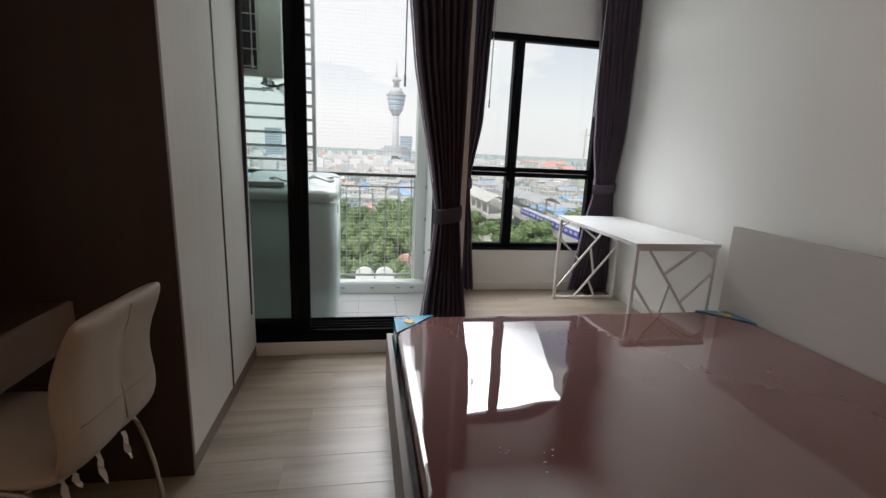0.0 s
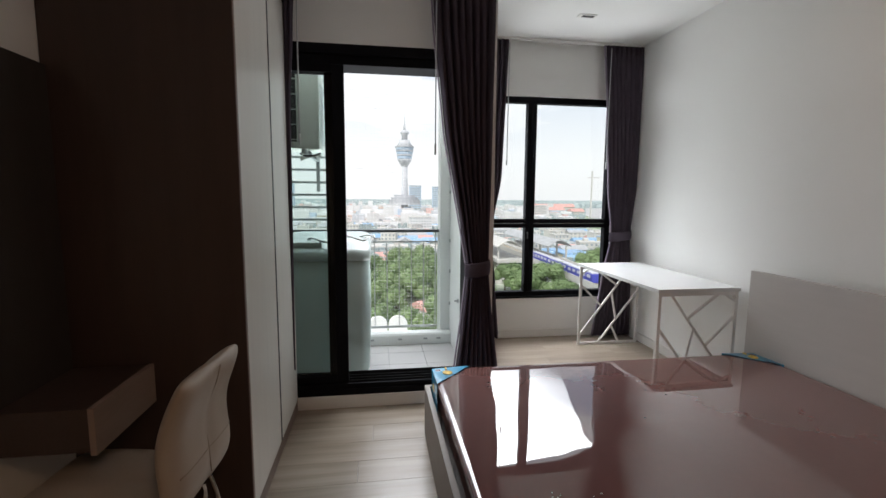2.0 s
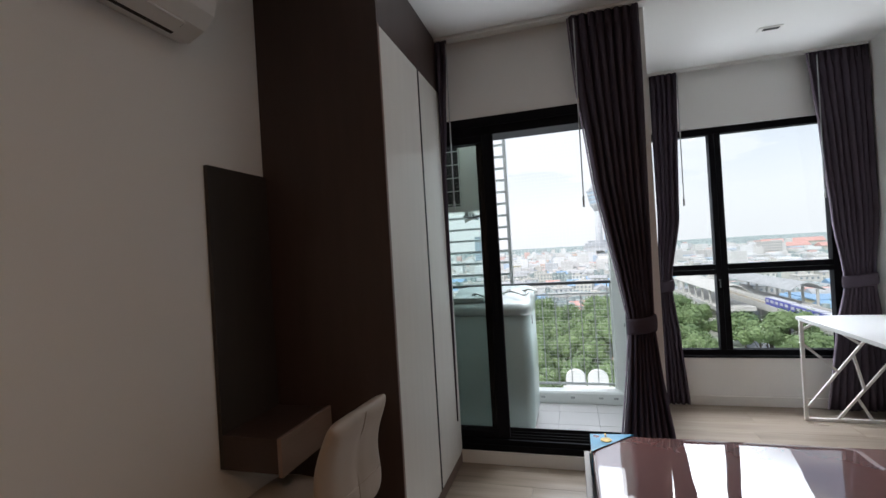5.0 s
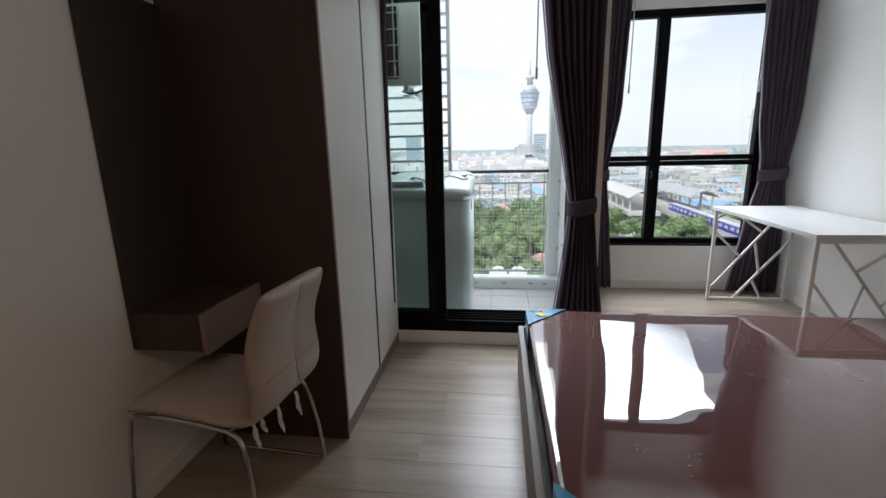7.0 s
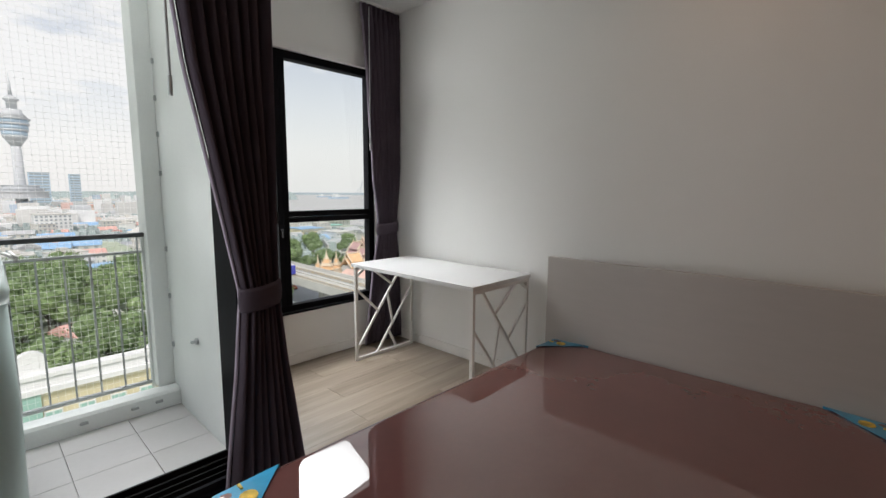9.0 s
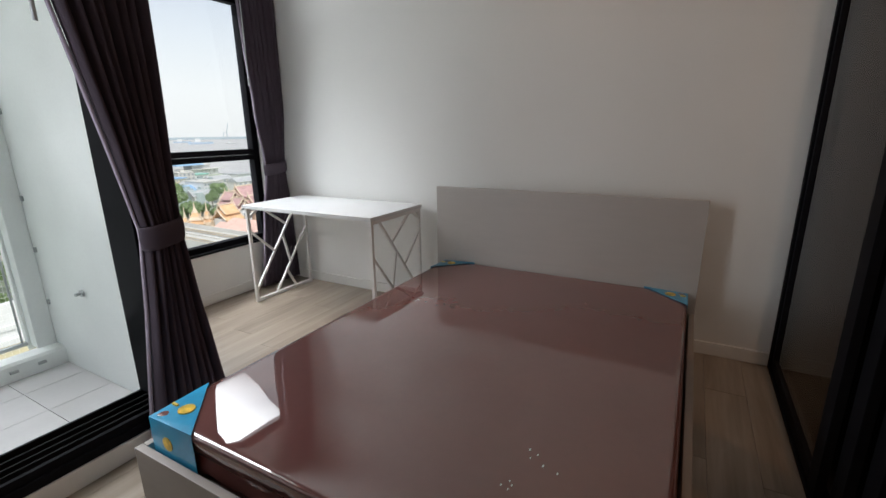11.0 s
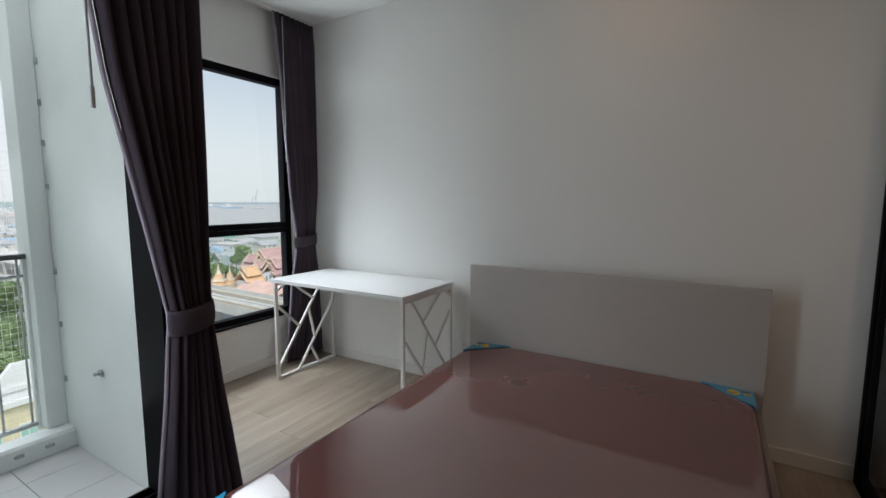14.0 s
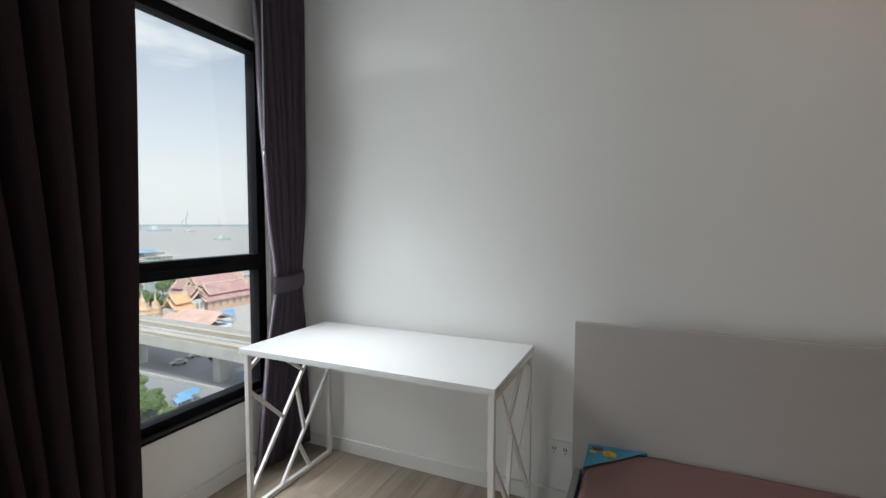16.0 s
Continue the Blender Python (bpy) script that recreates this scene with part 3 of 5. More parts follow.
        part("corner_bar", B((cx + sx * 0.065 - 0.004, cx + sx * 0.065 + 0.004, cy + sy * 0.015 - 0.012, cy + sy * 0.015 + 0.014, top_z - 0.003, top_z + 0.002)), GOLD, g_)
        bm = bmesh.new()
        tube(bm, [(cx - sx * 0.0085, cy + sy * 0.075, Z1 - 0.075), (cx - sx * 0.0105, cy + sy * 0.075, Z1 - 0.075)], 0.024, 16)
        part("side_print", bm, GOLD, g_, "round gold print")
    # loose price-tag scraps on the film
    for x, y in ((0.59, 1.645), (0.612, 1.63), (0.60, 1.62), (0.585, 1.625), (0.715, 1.61), (0.735, 1.595), (0.70, 1.57), (0.69, 1.53), (0.745, 1.62)):
        s = 0.002 + rnd.random() * 0.002
        part("tape_scrap", B((x, x + s * 2.2, y, y + s, Z1 + 0.001, Z1 + 0.0022)), PAPER, m)


mattress()

# ---- desk ----


def desk():
    d = thing("desk", (2.145, 3.575, 0), "white topped desk with branching white metal end frames", "desk")
    X0, X1, Y0, Y1, Z = 1.85, 2.447, 2.995, 4.175, 0.75
    part("desktop", B((X0, X1, Y0, Y1, Z - 0.025, Z, 0.002)), DESKW, d, "white laminate top")
    zt = Z - 0.026
    a, b = X0 + 0.006, X1 - 0.012

    def bar(bm, p, q, y, w=0.0075):
        P, Q = Vector((p[0], y, p[1])), Vector((q[0], y, q[1]))
        dd = (Q - P).normalized()
        s = Vector((-dd.z, 0, dd.x)) * w
        t = Vector((0, w, 0))
        vs = [bm.verts.new(c) for c in (P - s - t, P + s - t, P + s + t, P - s + t, Q - s - t, Q + s - t, Q + s + t, Q - s + t)]
        for f in ((0, 1, 2, 3), (7, 6, 5, 4), (0, 4, 5, 1), (1, 5, 6, 2), (2, 6, 7, 3), (3, 7, 4, 0)):
            bm.faces.new([vs[i] for i in f])

    def P(u, v):
        return (a + 0.016 + (b - a - 0.032) * u, 0.02 + (zt - 0.04) * v)
    for yy in (Y0 + 0.015, Y1 - 0.035):
        f = part("end_frame", B((a, a + 0.022, yy - 0.011, yy + 0.011, 0, zt, 0.002), (b - 0.022, b, yy - 0.011, yy + 0.011, 0, zt, 0.002),
                                (a + 0.022, b - 0.022, yy - 0.011, yy + 0.011, 0, 0.022, 0.002),
                                (a + 0.022, b - 0.022, yy - 0.011, yy + 0.011, zt - 0.022, zt, 0.002)), DESKM, d, "white metal end frame")
        for p, q in (((0.15, 1.0), (1.0, 0.10)), ((0.0, 0.68), (0.66, 0.0)), ((0.76, 1.0), (0.37, 0.77)),
                     ((1.0, 0.78), (0.63, 0.49)), ((0.46, 0.67), (0.36, 0.31)), ((0.30, 0.0), (0.44, 0.22)), ((1.0, 0.93), (0.86, 1.0))):
            bm = bmesh.new()
            if yy > 3.5:
                p, q = (1 - p[0], p[1]), (1 - q[0], q[1])
            bar(bm, P(*p), P(*q), yy)
            part("branch", bm, DESKM, f)
    part("cross_rail", B((X1 - 0.05, X1 - 0.03, Y0 + 0.03, Y1 - 0.05, zt - 0.03, zt - 0.001, 0.002)), DESKM, d)


desk()

# ---- chair ----


def chair():
    c = thing("dining_chair", (-0.75, 1.86, 0), "cream leatherette chair with a stitched back on bent chrome legs", "chair")
    # seat faces -x, back towards +x
    Y0, Y1 = 1.635, 2.065
    prof = [(-1.02, 0.435, 0.05), (-0.98, 0.452, 0.06), (-0.88, 0.455, 0.065), (-0.76, 0.448, 0.062), (-0.66, 0.432, 0.06), (-0.585, 0.428, 0.06),
            (-0.528, 0.450, 0.07), (-0.500, 0.50, 0.082), (-0.505, 0.57, 0.088), (-0.515, 0.65, 0.085), (-0.495, 0.73, 0.078),
            (-0.462, 0.80, 0.07), (-0.440, 0.85, 0.055)]
    # each point: x, z of the middle, thickness
    P = [Vector((x, 0, z)) for x, z, t in prof]
    rows_t, rows_b = [], []
    ny = 12
    for i, (x, z, t) in enumerate(prof):
        a, b = P[max(0, i - 1)], P[min(len(P) - 1, i + 1)]
        d = (b - a).normalized()
        nn = Vector((-d.z, 0, d.x))
        rt, rb = [], []
        for j in range(ny + 1):
            u = j / ny
            e = min(u, 1 - u)
            k = 1 - math.exp(-e * 16)
            w = 0.30 + 0.70 * k
            nar = 0.012 * max(0, (z - 0.45) / 0.4)
            y = Y0 + nar + (Y1 - Y0 - 2 * nar) * u
            puff = 1 - 0.14 * math.exp(-((u - 0.5) / 0.04) ** 2)
            if i in (8, 10):
                puff -= 0.06
            rt.append(P[i] + nn * t * 0.5 * w * puff + Vector((0, y, 0)))
            rb.append(P[i] - nn * t * 0.5 * w * puff + Vector((0, y, 0)))
        rows_t.append(rt)
        rows_b.append(rb)

    def shell(i0, i1):
        bm = bmesh.new()
        n = ny + 1
        T = [[bm.verts.new(p) for p in r] for r in rows_t[i0:i1]]
        Bm = [[bm.verts.new(p) for p in r] for r in rows_b[i0:i1]]
        for G in (T, Bm):
            for A, C in zip(G, G[1:]):
                for k in range(ny):
                    bm.faces.new((A[k], A[k + 1], C[k + 1], C[k]))
        for k in (0, ny):
            for i in range(len(T) - 1):
                bm.faces.new((T[i][k], T[i + 1][k], Bm[i + 1][k], Bm[i][k]))
        for i in (0, len(T) - 1):
            for k in range(ny):
                bm.faces.new((T[i][k], T[i][k + 1], Bm[i][k + 1], Bm[i][k]))
        bmesh.ops.recalc_face_normals(bm, faces=bm.faces[:])
        return bm
    s = part("seat", shell(0, 7), LEATHER, c, "cream leatherette seat", smooth=True)
    bk = part("backrest", shell(6, len(prof)), LEATHER, c, "cream leatherette backrest with stitched squares", smooth=True)
    for o in (s, bk):
        md = o.modifiers.new("round", "SUBSURF")
        md.levels = md.render_levels = 2
    # seams on the back of the backrest
    for pts in ([(rows_b[i][ny // 2] + Vector((0.001, 0, 0))) for i in range(7, len(prof))],
                [(rows_b[8][j] + Vector((-0.001, 0, 0))) for j in range(1, ny)],
                [(rows_b[10][j] + Vector((-0.001, 0, 0))) for j in range(1, ny)]):
        part("seam", tube(bmesh.new(), pts, 0.0022, 5), LEATHER_D, bk, "stitched seam", smooth=True)
    r = 0.0082
    for y in (Y0 + 0.015, Y1 - 0.015):
        o = 0.045 if y > 1.85 else -0.045
        pts = [(-0.985, y, 0.42), (-0.86, y, 0.425), (-0.72, y, 0.415), (-0.62, y, 0.40), (-0.585, y + 0.05 * o, 0.385), (-0.565, y + 0.15 * o, 0.35), (-0.55, y + 0.35 * o, 0.28),
               (-0.535, y + 0.6 * o, 0.18), (-0.53, y + 0.85 * o, 0.08), (-0.53, y + o, 0.03), (-0.545, y + o, 0.0105), (-0.60, y + o, 0.0105), (-0.95, y + o, 0.0105), (-1.03, y + o, 0.0105)]
        part("leg", tube(bmesh.new(), pts, r, 10), CHROME, c, "bent chrome tube leg", smooth=True)
        part("front_leg", tube(bmesh.new(), [(-0.985, y, 0.42), (-1.01, y + 0.05 * o, 0.40), (-1.02, y + 0.3 * o, 0.30), (-1.03, y + o, 0.0105)], r, 10), CHROME, c, "chrome front leg", smooth=True)
    part("stretcher", tube(bmesh.new(), [(-0.62, Y0 + 0.015, 0.40), (-0.62, Y1 - 0.015, 0.40)], 0.008, 8), CHROME, c, smooth=True)
    part("stretcher", tube(bmesh.new(), [(-0.94, Y0 + 0.015, 0.415), (-0.94, Y1 - 0.015, 0.415)], 0.008, 8), CHROME, c, smooth=True)
    # torn wrapping hanging under the seat
    for y, L, x in ((1.69, 0.11, -0.56), (1.72, 0.07, -0.55), (1.80, 0.12, -0.535), (1.90, 0.11, -0.52)):
        rows = []
        for i in range(7):
            u = i / 6
            w = 0.010 * (1 - 0.4 * u) + 0.003 * math.sin(i * 2.3 + y * 9)
            rows.append([(x + 0.006 * math.sin(i * 1.4), y - w + 0.004 * i, 0.42 - L * u), (x + 0.005, y + w + 0.004 * i, 0.42 - L * u - 0.004)])
        part("torn_strip", smooth_sheet(rows), PAPER, c, "torn strip of wrapping", solid=0.0008)
    c.location, c.rotation_euler, c.scale = (-0.728, 1.81, 0), (0, 0, radians(-5)), (0.93, 0.92, 0.985)


chair()

# ---- curtains ----


def curtain(y, stations, folds, name="curtain", depth=0.035, tie=None, seed=1, label="purple-grey blackout curtain tied back", lining=None):
    """stations: (z, x0, x1, depth factor) from the top down."""
    xm = (stations[0][1] + stations[0][2]) / 2
    c = thing(name, (xm, y, stations[-1][0]), label, "curtain", "curtains at the windows")
    nv, nu = 60, folds * 8
    zs = [s[0] for s in stations]
    rows = []
    for j in range(nv + 1):
        z = zs[0] + (zs[-1] - zs[0]) * j / nv
        for a, b in zip(stations, stations[1:]):
            if a[0] >= z >= b[0]:
                u = (a[0] - z) / (a[0] - b[0])
                u = u * u * (3 - 2 * u) if b[3] < a[3] * 0.8 or a[3] < b[3] * 0.8 else u
                x0, x1, k = (a[i] + (b[i] - a[i]) * u for i in (1, 2, 3))
                break
        row = []
        for i in range(nu + 1):
            v = i / nu
            ph = v * folds * 6.28318 + 0.5 * math.sin(v * 9 + seed) + 0.25 * math.sin(z * 2.2 + seed + v * 4)
            amp = depth * k * (0.8 + 0.3 * math.sin(v * 17 + seed * 3))
            if zs[0] - z < 0.09:
                amp *= 0.45
            yy = y + amp * math.sin(ph) + 0.2 * amp * math.sin(2 * ph + seed) + 0.008 * noise.noise(Vector((v * 6, z * 3, seed)))
            xx = x0 + (x1 - x0) * v + 0.12 * (x1 - x0) / folds * math.cos(ph)
            row.append((xx, yy, z))
        rows.append(row)
    part("drape", smooth_sheet(rows), CURT, c, "pleated purple-grey cloth", smooth=True, solid=0.003)
    if lining:
        ls = []
        for j in range(nv + 1):
            p = rows[j][0 if lining < 0 else -1]
            ls.append([(p[0] + lining * 0.004, p[1] + 0.004, p[2]), (p[0] + lining * (0.006 + 0.005 * (1 - math.exp(-abs(p[2] - (tie or 1)) * 4))), p[1] + 0.02, p[2])])
        part("lining_edge", smooth_sheet(ls), CURT_LINE, c, "pale lining edge", smooth=True, solid=0.002)
    hd = []
    x0, x1 = stations[0][1], stations[0][2]
    for k in range(folds):
        xx = x0 + (x1 - x0) * (k + 0.5) / folds
        hd.append((xx - 0.006, xx + 0.006, y - depth * 0.75, y - depth * 0.30, zs[0] - 0.085, zs[0] - 0.004, 0.002))
    part("pleat_head", B(*hd), CURT, c, "pinched pleats")
    if tie:
        for a, b in zip(stations, stations[1:]):
            if a[0] >= tie >= b[0]:
                u = (a[0] - tie) / (a[0] - b[0])
                x0, x1 = a[1] + (b[1] - a[1]) * u, a[2] + (b[2] - a[2]) * u
                k = a[3] + (b[3] - a[3]) * u
                break
        rx, ry = (x1 - x0) / 2 + 0.012, depth * k * 1.25 + 0.018
        rows = []
        for dz, o in ((0.045, 0.0), (0.03, 0.004), (0.0, 0.006), (-0.03, 0.004), (-0.045, 0.0)):
            rows.append([((x0 + x1) / 2 + (rx + o) * math.cos(6.28318 * i / 28), y + (ry + o) * math.sin(6.28318 * i / 28),
                          tie + dz + 0.012 * math.cos(6.28318 * i / 28)) for i in range(29)])
        part("tieback", smooth_sheet(rows), CURT, c, "cloth tieback band", smooth=True, solid=0.004)
    return c


ZT = CEILING - 0.022
curtain(3.07, [(ZT, 0.365, 0.742, 1.0), (2.3, 0.39, 0.742, 1.0), (1.7, 0.455, 0.738, 1.0), (1.25, 0.54, 0.734, 0.9), (0.895, 0.602, 0.728, 0.75), (0.6, 0.575, 0.755, 0.9), (0.02, 0.505, 0.83, 1.1)],
        8, tie=0.895, seed=1, depth=0.032, lining=-1)
curtain(4.335, [(ZT, 1.0, 1.20, 1.0), (1.6, 1.0, 1.16, 1.0), (0.98, 0.98, 1.08, 0.7), (0.5, 0.98, 1.12, 0.9), (0.03, 0.97, 1.16, 1.0)], 5, tie=0.98, seed=3, depth=0.03,
        label="purple-grey blackout curtain tied back beside the window")
curtain(4.335, [(ZT, 2.10, 2.475, 1.0), (2.2, 2.14, 2.475, 1.0), (1.5, 2.19, 2.47, 0.95), (0.98, 2.245, 2.43, 0.7), (0.55, 2.17, 2.46, 0.9), (0.02, 2.09, 2.475, 1.05)], 8, tie=0.98,
        seed=5, depth=0.03, label="purple-grey blackout curtain tied back behind the desk", lining=-1)
curtain(3.075, [(ZT, -0.455, -0.375, 1.0), (2.3, -0.455, -0.40, 0.9), (1.8, -0.457, -0.425, 0.6), (1.0, -0.457, -0.435, 0.5), (0.3, -0.457, -0.44, 0.5)], 2, seed=7, depth=0.025,
        label="gathered edge of a purple-grey curtain beside the wardrobe")
for nm, x0, x1, y in (("curtain_rail", -0.452, 0.79, 3.07), ("curtain_rail", 0.81, 2.47, 4.335)):
    part(nm, B((x0, x1, y - 0.014, y + 0.014, CEILING - 0.02, CEILING - 0.001, 0.003)), TRIM, None, "slim white ceiling curtain rail", cat="curtain rail")
for x, y, z0, z1 in ((0.392, 3.02, 1.58, 2.66), (-0.37, 3.03, 1.62, 2.66), (1.195, 4.29, 1.62, 2.66), (2.135, 4.29, 1.60, 2.66)):
    w = thing("curtain_wand", (x, y, z0), "thin grey curtain draw wand", "curtain wand", "curtain wands")
    part("rod", tube(bmesh.new(), [(x, y, z0 + 0.05), (x + 0.004, y, z1)], 0.004, 6), STEEL, w, smooth=True)
    part("grip", tube(bmesh.new(), [(x - 0.001, y, z0), (x, y, z0 + 0.06)], 0.0065, 8), STEEL, w, smooth=True)

# ---- small fixed things ----


def split_unit():
    a = thing("air_conditioner", (-0.99, 1.32, 2.217), "white wall-mounted air conditioner with an open louvre", "air conditioner")
    Y0, Y1 = 0.87, 1.705
    prof = [(WX0 + 0.002, 2.217), (-1.01, 2.202), (-0.94, 2.232), (-0.895, 2.277), (-0.88, 2.327), (-0.875, 2.437), (-0.885, 2.487), (-0.92, 2.512), (WX0 + 0.002, 2.517)]
    bm = bmesh.new()
    prism(bm, prof, "y", Y0, Y1)
    bmesh.ops.bevel(bm, geom=[e for e in bm.edges if abs(e.verts[0].co.y - e.verts[1].co.y) < 1e-4], offset=0.014, segments=3, affect="EDGES")
    part("casing", bm, PLASTICW, a, "white plastic casing", smooth=False)
    bm = bmesh.new()
    prism(bm, [(-1.005, 2.203), (-0.945, 2.227), (-0.948, 2.221), (-1.005, 2.197)], "y", Y0 + 0.07, Y1 - 0.10)
    part("outlet_slot", bm, GAP, a, "dark strip for the shaded air outlet")
    bm = bmesh.new()
    prism(bm, [(-0.985, 2.298), (-0.935, 2.217), (-0.937, 2.222), (-0.987, 2.198)], "y", Y0 + 0.075, Y1 - 0.105)
    part("louvre", bm, PLASTICW, a)
    part("rating_label", B((-0.8755, -0.8735, 1.38, 1.53, 2.327, 2.427)), GOLD, a, "yellow rating label")


split_unit()
part("ceiling_vent", B((1.585, 1.725, 3.76, 3.82, CEILING - 0.007, CEILING - 0.001, 0.002)), TRIM, None, "small white ceiling vent", cat="ceiling vent")
part("vent_slot", B((1.615, 1.71, 3.775, 3.805, CEILING - 0.0095, CEILING - 0.0075)), GAP, bpy.data.objects["ceiling_vent"], "dark strip for the shaded slot")


def outlet():
    o = thing("wall_outlet", (WX1, 2.86, 0.25), "white double power outlet", "power outlet")
    part("cover", B((WX1 - 0.010, WX1 - 0.001, 2.82, 2.94, 0.235, 0.31, 0.002)), PLASTICW, o)
    for y in (2.85, 2.90):
        part("socket", B((WX1 - 0.0115, WX1 - 0.0102, y - 0.006, y - 0.002, 0.265, 0.28), (WX1 - 0.0115, WX1 - 0.0102, y + 0.004, y + 0.008, 0.265, 0.28),
                         (WX1 - 0.0115, WX1 - 0.0102, y - 0.001, y + 0.003, 0.252, 0.258)), GAP, o)


outlet()


def sofa():
    s = thing("sofa", (2.0, -0.1, 0), "grey-blue fabric sofa on dark legs in the living room", "sofa")
    part("seat", B((1.58, 2.44, -0.95, 0.54, 0.14, 0.42, 0.03)), SOFA, s, "grey-blue seat cushion", smooth=True)
    part("backrest", B((2.22, 2.46, -0.95, 0.54, 0.43, 0.82, 0.03)), SOFA, s, "grey-blue back cushion", smooth=True)
    for x in (1.64, 2.38):
        for y in (-0.90, 0.49):
            part("leg", B((x - 0.025, x + 0.025, y - 0.025, y + 0.025, 0, 0.14, 0.004)), GAP, s, "dark square leg")


sofa()

# ---- balcony things ----


def washer():
    w = thing("washing_machine", (-0.33, 3.84, 0), "pale green top-loading washing machine on the balcony", "washing machine")
    X0, X1, Y0, Y1 = -0.64, 0.0, 3.58, 4.14

    def rr(x0, x1, y0, y1, r, z, n=5):
        out = []
        for cx, cy, a in ((x1 - r, y0 + r, -90), (x1 - r, y1 - r, 0), (x0 + r, y1 - r, 90), (x0 + r, y0 + r, 180)):
            for k in range(n + 1):
                t = radians(a + 90 * k / n)
                out.append((cx + r * math.cos(t), cy + r * math.sin(t), z))
        return out

    def loft(secs):
        bm = bmesh.new()
        R = [[bm.verts.new(p) for p in s] for s in secs]
        for A, C in zip(R, R[1:]):
            for k in range(len(A)):
                bm.faces.new((A[k], A[(k + 1) % len(A)], C[(k + 1) % len(A)], C[k]))
        bm.faces.new(R[0][::-1])
        bm.faces.new(R[-1])
        return bm
    part("body", loft([rr(X0 + 0.03, X1 - 0.03, Y0 + 0.03, Y1 - 0.02, 0.05, 0.02), rr(X0 + 0.01, X1 - 0.01, Y0 + 0.01, Y1, 0.06, 0.08),
                       rr(X0, X1, Y0, Y1, 0.07, 0.5), rr(X0 + 0.005, X1 - 0.005, Y0 + 0.005, Y1, 0.07, 0.88)]), WASHER, w, "pale green plastic body", smooth=True)
    top = []
    for z, i in ((0.881, 0.0), (0.915, -0.006), (0.935, 0.0), (0.955, 0.02)):
        s = rr(X0 + i, X1 - i, Y0 + i, Y1 - i, 0.075, z)
        top.append([(x, y, z + 0.10 * (y - Y0) / (Y1 - Y0) if z > 0.9 else z) for x, y, z in s])
    part("top_cover", loft(top), WASHER_T, w, "grey-green moulded top", smooth=True)
    part("lid", B((X0 + 0.06, X1 - 0.34, Y0 + 0.06, Y1 - 0.16, 0.975, 1.01, 0.01)), WASHER_T, w)
    part("badge", B((X1 - 0.001, X1 + 0.002, 3.70, 3.73, 0.80, 0.86)), DARKRAIL, w, "small dark badge")
    for x in (X0 + 0.08, X1 - 0.08):
        for y in (Y0 + 0.08, Y1 - 0.08):
            part("foot", lathe(bmesh.new(), x, y, [(0.025, -0.0), (0.022, 0.03)], 10), RUBBER, w)
    for k, (xa, ya) in enumerate(((-0.5, 3.75), (-0.28, 3.82), (-0.18, 3.90))):
        pts = [(xa + 0.05 * math.cos(i * 0.55 + k) + 0.02 * i, ya + 0.10 * math.sin(i * 0.5), 1.02 + 0.012 * math.sin(i * 1.2) + 0.003 * k) for i in range(14)]
        part("hose", tube(bmesh.new(), pts, 0.007, 7), PLASTICW if k else STEEL, w, "loose hose on the lid", smooth=True)


washer()


def condenser():
    c = thing("air_conditioner_condenser", (-0.74, 3.95, 1.66), "cream outdoor air conditioner unit hung over the washing machine", "air conditioner condenser")
    X0, X1, Y0, Y1, Z0, Z1 = -1.13, -0.352, 3.80, 4.08, 1.675, 2.25
    part("casing", B((X0, X1, Y0, Y1, Z0, Z1, 0.018)), METALW, c, "cream steel casing")
    part("grille_back", B((-1.08, -0.50, Y0 - 0.004, Y0 - 0.0005, Z0 + 0.05, Z1 - 0.05)), GAP, c, "dark sheet for the shaded fan opening")
    for k in range(6):
        x = -1.07 + k * 0.112
        part("grille_bar", B((x, x + 0.008, Y0 - 0.014, Y0 - 0.0045, Z0 + 0.045, Z1 - 0.045)), METALW, c)
    for k in range(5):
        z = Z0 + 0.06 + k * 0.105
        part("grille_bar", B((-1.08, -0.50, Y0 - 0.020, Y0 - 0.0145, z, z + 0.006)), METALW, c)
    fins = [(X1 + 0.0005, X1 + 0.004, Y0 + 0.04, Y1 - 0.03, Z0 + 0.05 + k * 0.016, Z0 + 0.057 + k * 0.016) for k in range(27)]
    part("side_fins", B(*fins), STEEL, c, "fine side fins")
    for x in (-1.05, -0.48):
        part("bracket", B((x, x + 0.03, Y0 - 0.02, 4.6, Z0 - 0.04, Z0 - 0.002), (x, x + 0.03, 4.57, 4.6, Z0 - 0.30, Z0 - 0.04)), STEEL, c, "steel wall bracket")
    for k in range(3):
        pts = [(-0.50 + 0.05 * i, 3.83 + 0.02 * k, Z0 - 0.03 - 0.014 * k - 0.02 * math.sin(i * 1.1 + k)) for i in range(4)]
        part("pipe", tube(bmesh.new(), pts, 0.008, 7), PLASTICW if k else RUBBER, c, "short hanging pipe", smooth=True)
    part("drain_pipe", tube(bmesh.new(), [(-0.44, 3.90, Z0 - 0.01), (-0.42, 3.88, Z0 - 0.05), (-0.39, 3.86, Z0 - 0.06)], 0.011, 8), STEEL, c, smooth=True)


condenser()


